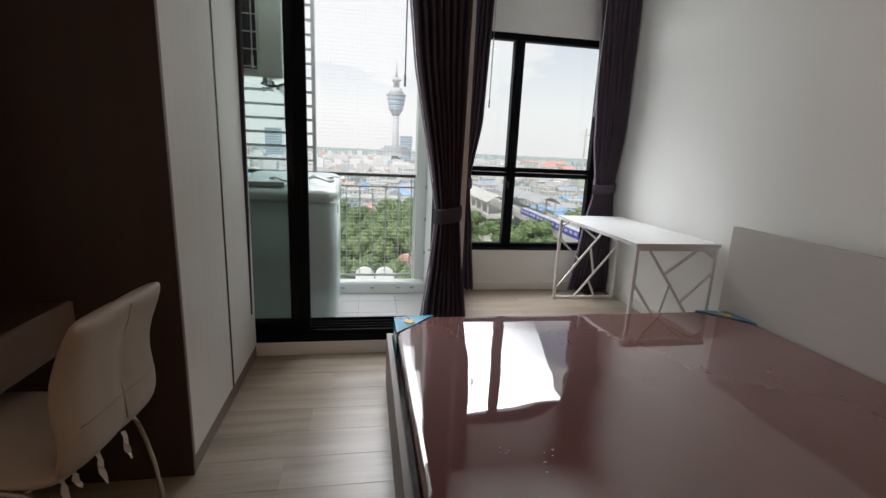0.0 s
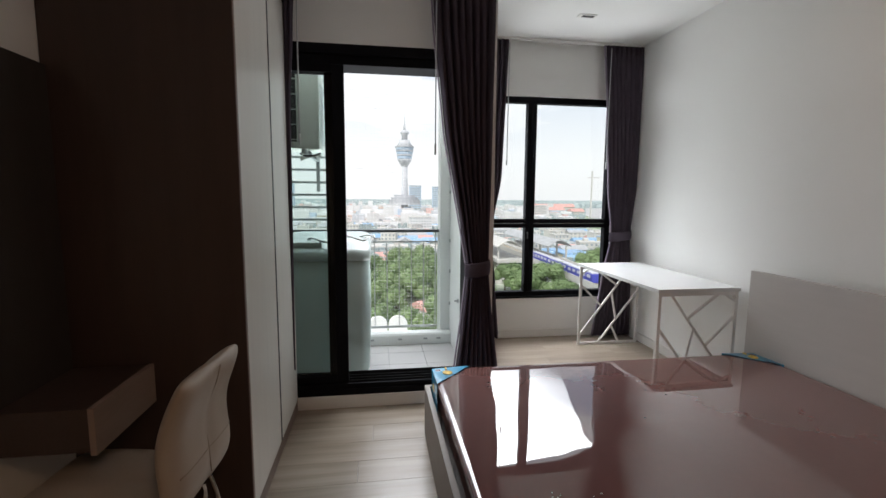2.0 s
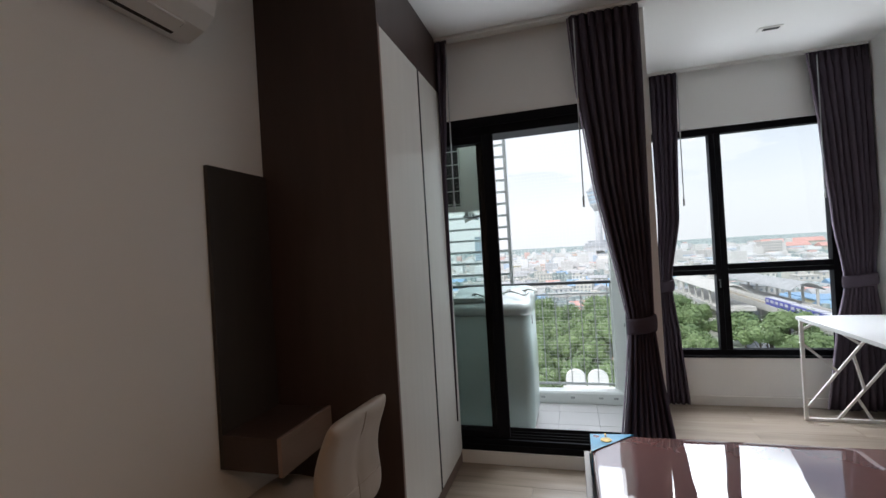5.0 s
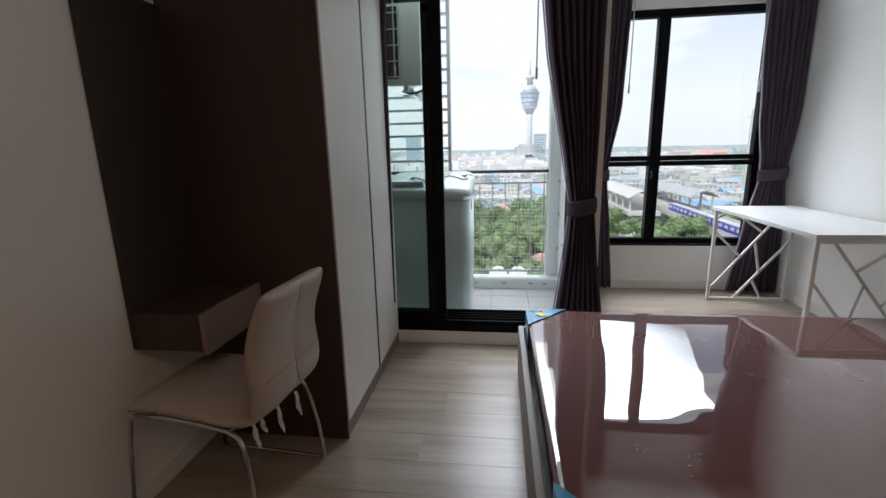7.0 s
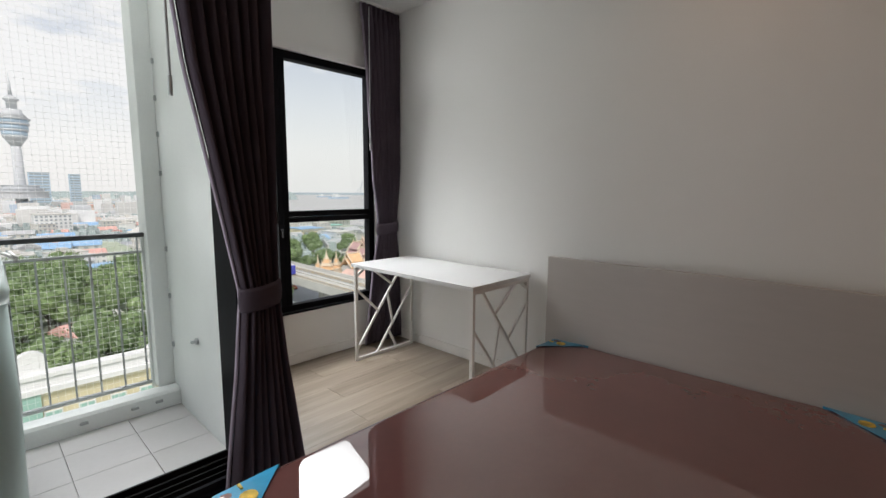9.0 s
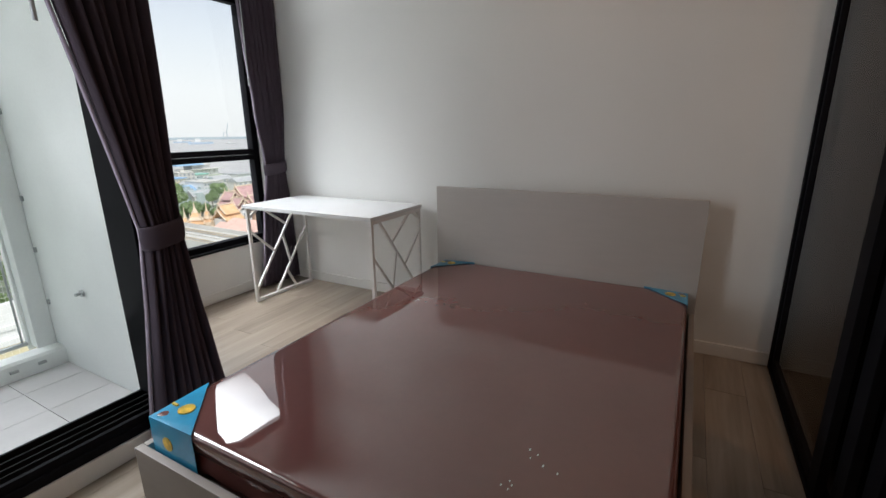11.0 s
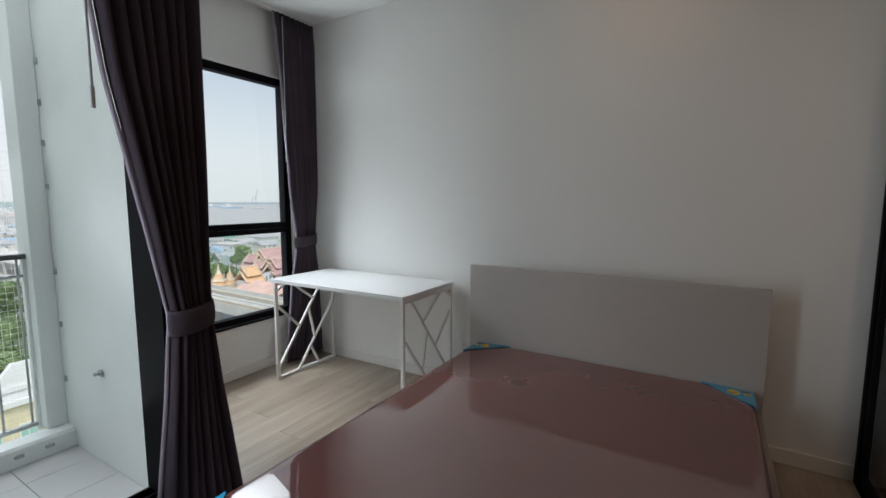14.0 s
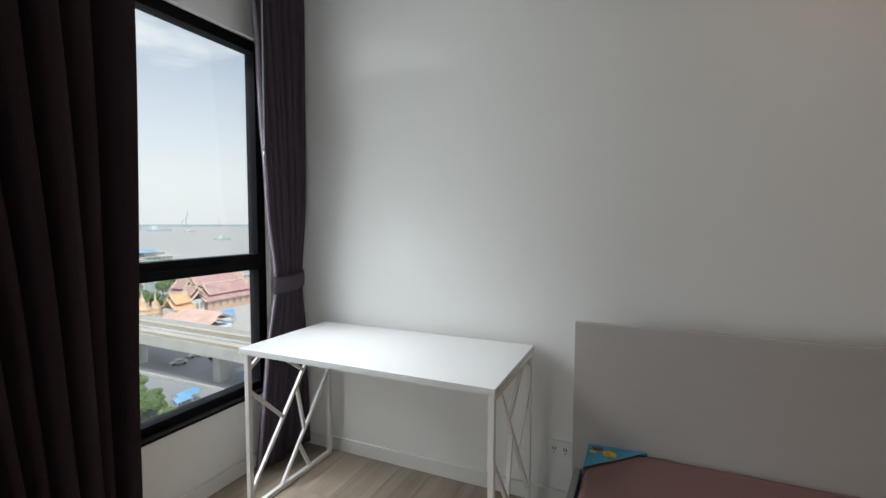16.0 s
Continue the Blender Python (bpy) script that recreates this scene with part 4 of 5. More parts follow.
def railing():
    r = thing("balcony_railing", (0.2, 4.52, 0.1), "slim steel balcony railing with a dark handrail", "railing")
    y = 4.52
    part("handrail", B((-1.5, 0.637, y - 0.025, y + 0.025, 1.010, 1.036, 0.004)), DARKRAIL, r, "dark grey handrail")
    part("rail", B((-1.5, 0.637, y - 0.009, y + 0.009, 0.915, 0.930, 0.002)), STEEL, r)
    part("rail", B((-1.5, 0.637, y - 0.010, y + 0.010, 0.108, 0.128, 0.002)), STEEL, r)
    part("end_bracket", B((0.612, 0.637, y - 0.012, y + 0.012, 0.08, 1.009, 0.002)), EXTW, r, "white end post")
    for k in range(18):
        x = 0.592 - 0.113 * k
        part("baluster", B((x - 0.0045, x + 0.0045, y - 0.0045, y + 0.0045, 0.129, 0.912 if k else 1.010)), STEEL, r)


railing()
fence = thing("louvre_screen", (-0.8, 4.63, 0.9), "steel slat screen beside the condenser", "fence")
part("post", B((-0.262, -0.232, 4.60, 4.65, 0.95, CEILING - 0.002, 0.002)), STEEL, fence)
part("post", B((-1.495, -1.47, 4.60, 4.65, 0.95, CEILING - 0.002, 0.002)), STEEL, fence)
for k in range(15):
    z = 1.0 + 0.112 * k
    part("slat", B((-1.47, -0.262, 4.605, 4.64, z, z + 0.022, 0.002)), STEEL, fence)

# net over the balcony opening
bm = bmesh.new()
yn = 4.585
for i in range(27):
    x = -0.23 + i * 0.0315
    if x < 0.625:
        box(bm, x - 0.0005, x + 0.0005, yn, yn + 0.001, -0.05, CEILING)
for j in range(88):
    z = -0.05 + j * 0.0315
    box(bm, -0.232, 0.625, yn + 0.0012, yn + 0.0022, z - 0.0006, z + 0.0006)
part("bird_net", bm, NETM, None, "fine white bird net over the balcony opening", cat="net", kind="stuff")

# hooks and marks on the bay wall
for y, z in ((4.40, 2.0), (4.40, 1.80), (4.40, 1.60), (4.40, 1.38), (4.40, 0.94), (4.395, 0.66), (4.395, 0.36)):
    part("net_clip", B((BX - 0.012, BX - 0.001, y - 0.008, y + 0.008, z - 0.014, z + 0.014, 0.002)), STEEL, None, "small steel net clip", cat="clip", group="net clips")
for x in (-0.0, 0.25, 0.48, 0.60):
    part("net_clip", B((x - 0.018, x + 0.018, 4.328, 4.339, 0.045, 0.06, 0.002)), STEEL, None, "small steel net clip on the kerb", cat="clip", group="net clips")
k_ = thing("wall_stopper", (BX, 3.97, 0.48), "small grey wall stopper on the balcony wall", "door stopper")
bm = bmesh.new()
tube(bm, [(BX - 0.001, 3.97, 0.48), (BX - 0.012, 3.97, 0.48)], 0.018, 10)
tube(bm, [(BX - 0.012, 3.97, 0.48), (BX - 0.035, 3.97, 0.48)], 0.008, 8)
part("stopper_pin", bm, STEEL, k_)

# ---- outside: ground, river, city ----
GROUND = -40.0
# Asphalt, town ground and concrete are lightened to imitate haze.
ASPHALT = mat("haze_pale_asphalt", (0.36, 0.38, 0.41), 0.85, var=0.15, scale=0.05, bscale=1.5)
LAND = mat("hazy_town_ground", (0.34, 0.36, 0.31), 0.9, var=0.5, scale=0.02, bscale=0.12, col2=(0.17, 0.24, 0.12))
WATER = mat("grey_river_water", (0.42, 0.41, 0.40), 0.35, var=0.05, scale=0.01, bscale=0.3)
TOWERM = mat("blue_grey_tower_concrete", (0.50, 0.52, 0.545), 0.8, var=0.08, scale=0.1)
CONC = mat("pale_concrete", (0.54, 0.53, 0.50), 0.8, var=0.12, scale=0.4, bscale=4)
PALE = mat("pale_render", (0.58, 0.57, 0.54), 0.8, var=0.1, scale=0.3, bscale=3)
PALE_W = mat("white_render", (0.68, 0.69, 0.69), 0.8, var=0.06, scale=0.3, bscale=3)
YELLOW = mat("cream_yellow_render", (0.62, 0.56, 0.38), 0.8, var=0.06, scale=0.5, bscale=5)
SALMON = mat("salmon_render", (0.60, 0.42, 0.32), 0.8, var=0.06, scale=0.5, bscale=5)
MINT = mat("mint_render", (0.30, 0.48, 0.42), 0.8, var=0.06, scale=0.5)
# Red and blue roofs are desaturated so their colour carries the haze.
RED = mat("red_metal_roof", (0.58, 0.35, 0.31), 0.7, var=0.2, scale=0.3, bscale=3)
BLUER = mat("blue_metal_roof", (0.26, 0.42, 0.62), 0.5, var=0.12, scale=0.3)
GREYR = mat("grey_sheet_roof", (0.42, 0.43, 0.44), 0.6, var=0.15, scale=0.3)
GREENR = mat("green_sheet_roof", (0.26, 0.48, 0.42), 0.6, var=0.15, scale=0.3)
WINB = mat("far_window_glass", (0.30, 0.34, 0.36), 0.25, var=0.3, scale=0.7)
# Distance haze is put into the pale blue of this glass.
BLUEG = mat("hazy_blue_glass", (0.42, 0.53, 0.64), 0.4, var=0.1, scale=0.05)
# Far woods get their haze from this grey-green colour.
HAZE = mat("haze_grey_far_woods", (0.34, 0.40, 0.40), 0.9, var=0.2, scale=0.01, bscale=0.08)
TRAINB = mat("train_blue", (0.06, 0.07, 0.40), 0.35, var=0.1, scale=0.4)
TRAINW = mat("train_white", (0.6, 0.6, 0.66), 0.35)
# Leaf greens are brighter than foliage, with haze mixed in.
LEAF = leaf_mat("tree_leaves", (0.085, 0.14, 0.055), (0.24, 0.33, 0.14))
BARK = mat("bark", (0.12, 0.10, 0.08), 0.9)
GOLDR = mat("gilded_spire", (0.50, 0.38, 0.20), 0.5, 0.2, var=0.2, scale=1)

R_OUT = 4700.0
bm = bmesh.new()
ring = [bm.verts.new((R_OUT * math.cos(6.28318 * k / 96), R_OUT * math.sin(6.28318 * k / 96), GROUND)) for k in range(96)]
bm.faces.new(ring)
fixed("ground", bm, LAND, "hazy ground of the town")
# river to the north-east, a little above the ground sheet
bm = bmesh.new()
riv = [(250, 470), (340, 420), (620, 330), (1500, 500), (3700, 1400), (3000, 2700), (1950, 3550), (620, 1350), (400, 760)]
prism(bm, riv, "z", GROUND + 0.01, GROUND + 0.15)
fixed("water", bm, WATER, "wide grey river")
fixed("road", B((76.5, 94.5, 20, 420, GROUND + 0.01, GROUND + 0.12), (16, 76, 150, 158, GROUND + 0.01, GROUND + 0.12),
                (60, 75.6, 60, 200, GROUND + 0.01, GROUND + 0.11)), ASPHALT, "grey asphalt road under the elevated track")


def dirp(az, dist):
    return dist * math.sin(radians(az)), dist * math.cos(radians(az))


def tower():
    x, y = dirp(3.55, 1060)
    s = 1060
    t = thing("observation_tower", (x, y, GROUND), "pale concrete observation tower with a round glazed pod", "tower")

    def E(el):
        up = el + 1.3 if el < 0 else 3.0 + (el - 2.5) * 1.36 if el < 6.3 else 8.17 + (el - 6.3) * 0.87
        return 1.35 + s * math.tan(radians(up))
    w = s * 0.0155
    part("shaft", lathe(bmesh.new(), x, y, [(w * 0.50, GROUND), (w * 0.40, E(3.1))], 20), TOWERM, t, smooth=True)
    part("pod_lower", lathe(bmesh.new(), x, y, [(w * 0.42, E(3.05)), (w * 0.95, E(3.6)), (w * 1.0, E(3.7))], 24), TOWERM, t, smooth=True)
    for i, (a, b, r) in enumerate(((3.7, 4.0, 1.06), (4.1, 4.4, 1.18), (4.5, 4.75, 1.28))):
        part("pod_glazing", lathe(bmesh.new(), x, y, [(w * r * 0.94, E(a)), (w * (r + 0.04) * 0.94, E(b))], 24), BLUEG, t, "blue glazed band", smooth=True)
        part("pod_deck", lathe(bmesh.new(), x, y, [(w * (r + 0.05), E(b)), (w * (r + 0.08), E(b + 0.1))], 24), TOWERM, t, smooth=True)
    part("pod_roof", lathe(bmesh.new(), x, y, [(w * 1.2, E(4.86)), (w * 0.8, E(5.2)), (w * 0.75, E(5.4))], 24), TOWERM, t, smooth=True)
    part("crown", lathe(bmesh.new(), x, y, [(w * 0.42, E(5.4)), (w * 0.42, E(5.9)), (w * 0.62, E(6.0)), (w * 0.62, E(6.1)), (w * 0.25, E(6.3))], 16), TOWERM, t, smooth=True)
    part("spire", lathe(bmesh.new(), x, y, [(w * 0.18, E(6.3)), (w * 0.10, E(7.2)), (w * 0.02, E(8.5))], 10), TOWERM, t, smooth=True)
    for i, (r, z0, z1) in enumerate(((2.2, -2.3, -1.75), (1.9, -1.7, -1.45), (1.5, -1.4, -1.15))):
        part("podium_tier", lathe(bmesh.new(), x, y, [(w * r, E(z0)), (w * r, E(z1)), (w * r * 1.05, E(z1)), (w * r * 1.05, E(z1) + 1)], 24), TOWERM, t, smooth=False)
    for k in range(12):
        a = 6.28318 * k / 12
        xx, yy = x + w * 0.93 * math.cos(a), y + w * 0.93 * math.sin(a)
        part("pod_rib", B((xx - 0.5, xx + 0.5, yy - 0.5, yy + 0.5, E(3.55), E(4.5))), TOWERM, t)


tower()


def block(name, az, az2, dist, top_el, wall, label, storeys=6, cols=8, roof=None, depth=20, bottom=GROUND):
    """A building facing the room, by its bearings; its windows are real recessed boxes."""
    x0, _ = dirp(az, dist)
    x1, _ = dirp(az2, dist)
    y = dist * math.cos(radians((az + az2) / 2))
    zt = 1.35 + dist * math.tan(radians(top_el))
    t = thing(name, ((x0 + x1) / 2, y + depth / 2, bottom), label, "building")
    part("wall", B((x0, x1, y, y + depth, bottom, zt)), wall, t)
    part("roof_slab", B((x0 - 0.4, x1 + 0.4, y - 0.4, y + depth + 0.4, zt, zt + 0.6)), roof or CONC, t)
    h, w = (zt - bottom) / storeys, (x1 - x0) / cols
    n = 0
    for r in range(storeys):
        z = zt - (r + 0.75) * h
        if cols * storeys <= 80:
            for c in range(cols):
                xx = x0 + (c + 0.25) * w
                part("window", B((xx, xx + w * 0.5, y - 0.25, y + 0.02, z, z + h * 0.5)), WINB, t)
        else:
            part("window_band", B((x0 + w * 0.3, x1 - w * 0.3, y - 0.25, y + 0.02, z, z + h * 0.5)), WINB, t)
    return t


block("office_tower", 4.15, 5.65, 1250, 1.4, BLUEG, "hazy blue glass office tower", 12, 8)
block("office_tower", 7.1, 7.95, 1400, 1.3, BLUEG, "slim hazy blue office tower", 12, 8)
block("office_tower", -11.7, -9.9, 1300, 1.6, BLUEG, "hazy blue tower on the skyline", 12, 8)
block("apartment_building", 4.2, 7.0, 480, -2.6, PALE_W, "white apartment building with rows of windows", 7, 8)
block("long_building", -2.9, 1.9, 300, -6.4, PALE, "long low weathered concrete building", 3, 14)
block("car_park", 23.4, 27.4, 270, -6.9, YELLOW, "cream building with open decks and a blue roof", 4, 7, roof=BLUER, depth=30)
block("shop_building", 18.5, 22.5, 300, -5.6, PALE, "pale low building behind the station", 3, 8, roof=GREYR)
block("shop_building", 14.0, 18.0, 420, -4.2, PALE_W, "pale low building beyond the station", 3, 8, roof=GREYR)
block("school_building", 28.5, 32.0, 370, -4.8, YELLOW, "cream long building near the river", 4, 10, roof=BLUER, depth=20)
block("white_house", 32.7, 35.4, 330, -5.3, PALE_W, "white building by the river", 4, 6)
block("white_house", 36.3, 39.0, 420, -4.6, PALE_W, "white building by the river with a grey roof", 4, 6, roof=GREYR)
block("hotel_building", 19.5, 21.5, 900, -1.0, PALE, "pale hotel on the skyline", 6, 10)
def red_hall(az, az2, dist, top_el, h):
    x0, x1 = dirp(az, dist)[0], dirp(az2, dist)[0]
    y = dist * math.cos(radians((az + az2) / 2))
    zt = 1.35 + dist * math.tan(radians(top_el))
    t = thing("market_hall", ((x0 + x1) / 2, y, GROUND), "long low hall with a haze-paled red roof", "building")
    part("wall", B((x0, x1, y, y + 30, GROUND, zt - h)), PALE, t)
    bm = bmesh.new()
    prism(bm, [(y - 2, zt - h), (y + 14, zt), (y + 32, zt - h)], "x", x0 - 2, x1 + 2)
    part("roof", bm, RED, t, "haze-paled red sheet roof")


red_hall(19.5, 25.2, 1450, -0.75, 10)
red_hall(20.8, 23.8, 1200, -1.15, 8)
red_hall(24.4, 26.0, 1100, -1.3, 7)
block("mall_building", 8.0, 10.5, 950, -1.75, SALMON, "low building with a red roof", 2, 8, roof=RED, depth=40)
block("pale_building", -8.5, -5.5, 700, -2.4, YELLOW, "cream building in the town", 4, 9)
block("pale_building", 9.3, 12.2, 520, -3.4, PALE, "pale building in the town", 4, 9)
block("pale_building", -1.5, 1.2, 640, -2.9, PALE, "pale building under the tower", 4, 9)


def near_building():
    """The cream block right below the balcony, with an arched parapet."""
    t = thing("apartment_building", (5, 62, GROUND), "cream apartment block with a parapet and green-framed windows", "building")
    y, zt = 57.0, -15.4
    part("wall", B((-1.2, 30, y, y + 5, GROUND, zt - 2.7)), YELLOW, t, "cream wall")
    part("parapet", B((-1.6, 30.4, y - 0.5, y + 5.5, zt - 2.7, zt - 2.2), (-1.2, 30, y, y + 0.5, zt - 2.2, zt - 1.3), (-1.4, 30.2, y - 0.2, y + 0.8, zt - 1.3, zt - 0.9)), PALE_W, t, "white parapet")
    part("mint_pier", B((1.3, 3.1, y - 0.3, y, GROUND, zt - 2.7)), MINT, t, "mint green pier")
    for x in (0.1, 2.7):
        pts = [(x - 1.2, zt - 1.3)] + [(x + 1.2 * math.cos(a), zt + 0.1 + 1.1 * math.sin(a)) for a in [3.14159 * (1 - k / 10) for k in range(11)]] + [(x + 1.2, zt - 1.3)]
        bm = bmesh.new()
        prism(bm, pts, "y", y + 0.6, y + 1.4)
        part("arched_gable", bm, PALE_W, t, "white arched gable")
    bm = bmesh.new()
    prism(bm, [(11.2, zt - 1.0), (12.0, zt - 0.6), (12.8, zt + 0.2), (13.6, zt + 1.2), (30.0, zt + 1.2), (30.0, zt - 1.0)], "y", y + 0.05, y + 0.75)
    part("end_gable", bm, PALE_W, t, "white swept gable")
    for r in range(5):
        for c in range(10):
            x, z = 1.3 + 2.6 * c, zt - 6.2 - 3.2 * r
            w = part("window", B((x - 0.7, x + 0.7, y - 0.12, y + 0.02, z, z + 1.5)), PALE_W, t, "white window frame")
            part("pane", B((x - 0.58, x - 0.04, y - 0.16, y - 0.122, z + 0.1, z + 1.4), (x + 0.04, x + 0.58, y - 0.16, y - 0.122, z + 0.1, z + 1.4)), MINT, w)


near_building()


def elevated_track():
    t = thing("elevated_railway", (79, 160, GROUND), "pale concrete elevated railway", "railway")
    pts = [(73 + 6 * math.sin((y - 60) / 260), y) for y in range(-40, 400, 20)]
    def run(x_off0, x_off1, z0, z1):
        bm = bmesh.new()
        R = [[bm.verts.new((x + a, y, z)) for a, z in ((x_off0, z0), (x_off1, z0), (x_off1, z1), (x_off0, z1))] for x, y in pts]
        for A, C in zip(R, R[1:]):
            for k in range(4):
                bm.faces.new((A[k], A[(k + 1) % 4], C[(k + 1) % 4], C[k]))
        bm.faces.new(R[0]); bm.faces.new(R[-1][::-1])
        bmesh.ops.recalc_face_normals(bm, faces=bm.faces[:])
        return bm
    part("deck", run(0.3, 14.6, -30.6, -29.6), CONC, t, "concrete deck")
    part("parapet", run(0, 0.3, -31.0, -28.3), PALE, t)
    part("parapet", run(14.6, 14.9, -31.0, -28.3), PALE, t)
    part("centre_wall", run(7.3, 7.6, -29.6, -29.0), PALE, t)
    for o in (2.6, 4.1, 10.2, 11.7):
        part("plinth", run(o - 0.25, o + 0.45, -29.6, -29.3), GREYR, t)
        part("rail", run(o, o + 0.2, -29.3, -29.12), GOLDR, t, "rusty rail")
    for k in range(14):
        y = -35 + 34 * k
        x = 73 + 6 * math.sin((y - 60) / 260)
        part("pier", B((x + 5.9, x + 8.7, y - 1.3, y + 1.3, GROUND, -32.6), (x + 2.4, x + 12.2, y - 1.4, y + 1.4, -32.6, -31.05, 0.5)), PALE, t, "concrete pier")


elevated_track()


def train():
    t = thing("train", (76, 190, -29.1), "blue and white city train on the elevated track", "train")
    for k in range(3):
        y0 = 148 + 22.5 * k
        x = 72 + 7 * math.sin((y0 + 10 - 60) / 260) + 1.0
        c = part("carriage", B((x, x + 3.1, y0, y0 + 21.5, -28.9, -25.6, 0.35)), TRAINB, t, "blue carriage")
        part("roof", B((x + 0.3, x + 2.8, y0 + 0.3, y0 + 21.2, -25.6, -25.3)), TRAINW, c)
        for d in range(5):
            part("window", B((x - 0.04, x + 0.01, y0 + 1.2 + 4.1 * d, y0 + 3.9 + 4.1 * d, -27.2, -26.1)), TRAINW, c)


train()


def station():
    s = thing("railway_station", (72, 225, GROUND), "elevated station with a curved grey roof", "station")
    for j, xo in enumerate((58, 84)):
        bm = bmesh.new()
        prof = [(xo + 12 * u, -22.5 + 3.0 * math.sin(3.14159 * u)) for u in [k / 8 for k in range(9)]]
        prof += [(p[0], p[1] - 0.3) for p in prof[::-1]]
        prism(bm, prof, "y", 210, 290)
        part("roof", bm, GREYR if j else PALE, s, "curved sheet roof")
    part("platform", B((58, 72, 210, 290, -30.5, -28.8), (83, 94, 210, 290, -30.5, -28.8)), CONC, s)
    for y in range(212, 290, 12):
        for x in (59, 94):
            part("column", B((x - 0.4, x + 0.4, y - 0.4, y + 0.4, GROUND, -22.5)), CONC, s)
    part("lower_hall", B((56, 70, 205, 260, GROUND, -34)), PALE, s)


station()


# Temple and hall roof colours are whitened to show bright haze.
TEMPR = mat("haze_pale_red_temple_tile", (0.50, 0.32, 0.31), 0.6, var=0.2, scale=0.5, bscale=4)
TEMPO = mat("orange_temple_tile", (0.72, 0.46, 0.26), 0.6, var=0.2, scale=0.5, bscale=4)
PINKR = mat("salmon_sheet_roof", (0.70, 0.48, 0.41), 0.7, var=0.15, scale=0.3, bscale=2)
PALEGOLD = mat("pale_gilt_trim", (0.66, 0.55, 0.42), 0.6, 0.1, var=0.2, scale=0.6)


def gable_roof(t, x, y, hw, hl, z0, z1, m, along, border=True):
    """A steep roof whose ridge runs along x or y, with pale borders and finials."""
    n = 4
    for sgn in (-1, 1):
        bm = bmesh.new()
        prof = []
        for k in range(n + 1):
            u = k / n
            prof.append((sgn * hw * (1 - u), z0 + (z1 - z0) * (0.75 * u + 0.25 * u * u)))
        prof = prof + [(p, q - 0.35) for p, q in prof[::-1]]
        if along == "x":
            prism(bm, [(y + p, q) for p, q in prof], "x", x - hl, x + hl)
        else:
            prism(bm, [(x + p, q) for p, q in prof], "y", y - hl, y + hl)
        part("roof_panel", bm, m, t, "steep tiled roof panel")
    for s in (-1, 1):
        bm = bmesh.new()
        for sgn in (-1, 1):
            for k in range(n):
                a, b_ = k / n, (k + 1) / n
                q = [z0 + (z1 - z0) * (0.75 * u + 0.25 * u * u) + 0.15 for u in (a, b_)]
                e = s * (hl + 0.05)
                if along == "x":
                    tube(bm, [(x + e, y + sgn * hw * (1 - a), q[0]), (x + e, y + sgn * hw * (1 - b_), q[1])], 0.32, 5)
                else:
                    tube(bm, [(x + sgn * hw * (1 - a), y + e, q[0]), (x + sgn * hw * (1 - b_), y + e, q[1])], 0.32, 5)
        part("gable_board", bm, PALEGOLD, t, "pale gable board")
        fx, fy = (x + s * hl, y) if along == "x" else (x, y + s * hl)
        part("finial", lathe(bmesh.new(), fx, fy, [(0.35, z1), (0.2, z1 + 1.0), (0.04, z1 + 2.2)], 6), PALEGOLD, t)
    bm = bmesh.new()
    tube(bm, [(x - hl, y, z1 + 0.1), (x + hl, y, z1 + 0.1)] if along == "x" else [(x, y - hl, z1 + 0.1), (x, y + hl, z1 + 0.1)], 0.3, 5)
    part("ridge", bm, PALEGOLD, t)


def temple(x, y, hw, hl, z, tiers, m, along, label, wallm):
    t = thing("temple_hall", (x, y, GROUND), label, "temple")
    wx, wy = (hl, hw) if along == "x" else (hw, hl)
    part("wall", B((x - wx * 0.85, x + wx * 0.85, y - wy * 0.8, y + wy * 0.8, GROUND, GROUND + z)), wallm, t)
    n = max(3, int(wx / 2.2))
    for k in range(n):
        xx = x - wx * 0.75 + 1.5 * wx * (k + 0.2) / n
        part("window", B((xx, xx + 1.1, y - wy * 0.8 - 0.15, y - wy * 0.8 + 0.02, GROUND + z * 0.35, GROUND + z * 0.75)), WINB, t)
    for i in range(tiers):
        f = 1 - 0.22 * i
        gable_roof(t, x, y, hw * (1 - 0.28 * i), hl * f, GROUND + z + 2.6 * i - 0.4, GROUND + z + 2.6 * i + hw * (0.75 - 0.1 * i), m, along)
    return t


def pavilion(x, y, r, z, label):
    t = thing("temple_pavilion", (x, y, GROUND), label, "temple")
    part("base", B((x - r * 0.8, x + r * 0.8, y - r * 0.8, y + r * 0.8, GROUND, GROUND + z)), PALEGOLD, t)
    for i in range(3):
        f = 1 - 0.27 * i
        part("roof_tier", lathe(bmesh.new(), x, y, [(r * f * 1.15, GROUND + z + 1.5 * i), (r * f * 0.8, GROUND + z + 0.7 + 1.5 * i), (r * f * 0.5, GROUND + z + 1.9 + 1.5 * i)], 4), TEMPO if i != 1 else PALEGOLD, t, "gilded roof tier")
        for a in range(4):
            q = 1.5708 * a
            fx, fy = x + r * f * 1.1 * math.cos(q), y + r * f * 1.1 * math.sin(q)
            part("finial", lathe(bmesh.new(), fx, fy, [(0.3, GROUND + z + 1.5 * i), (0.05, GROUND + z + 1.5 * i + 1.8)], 5), PALEGOLD, t)
    part("spire", lathe(bmesh.new(), x, y, [(r * 0.25, GROUND + z + 4.6), (r * 0.1, GROUND + z + 6.4), (0.08, GROUND + z + 9)], 8), PALEGOLD, t, "gilded spire")


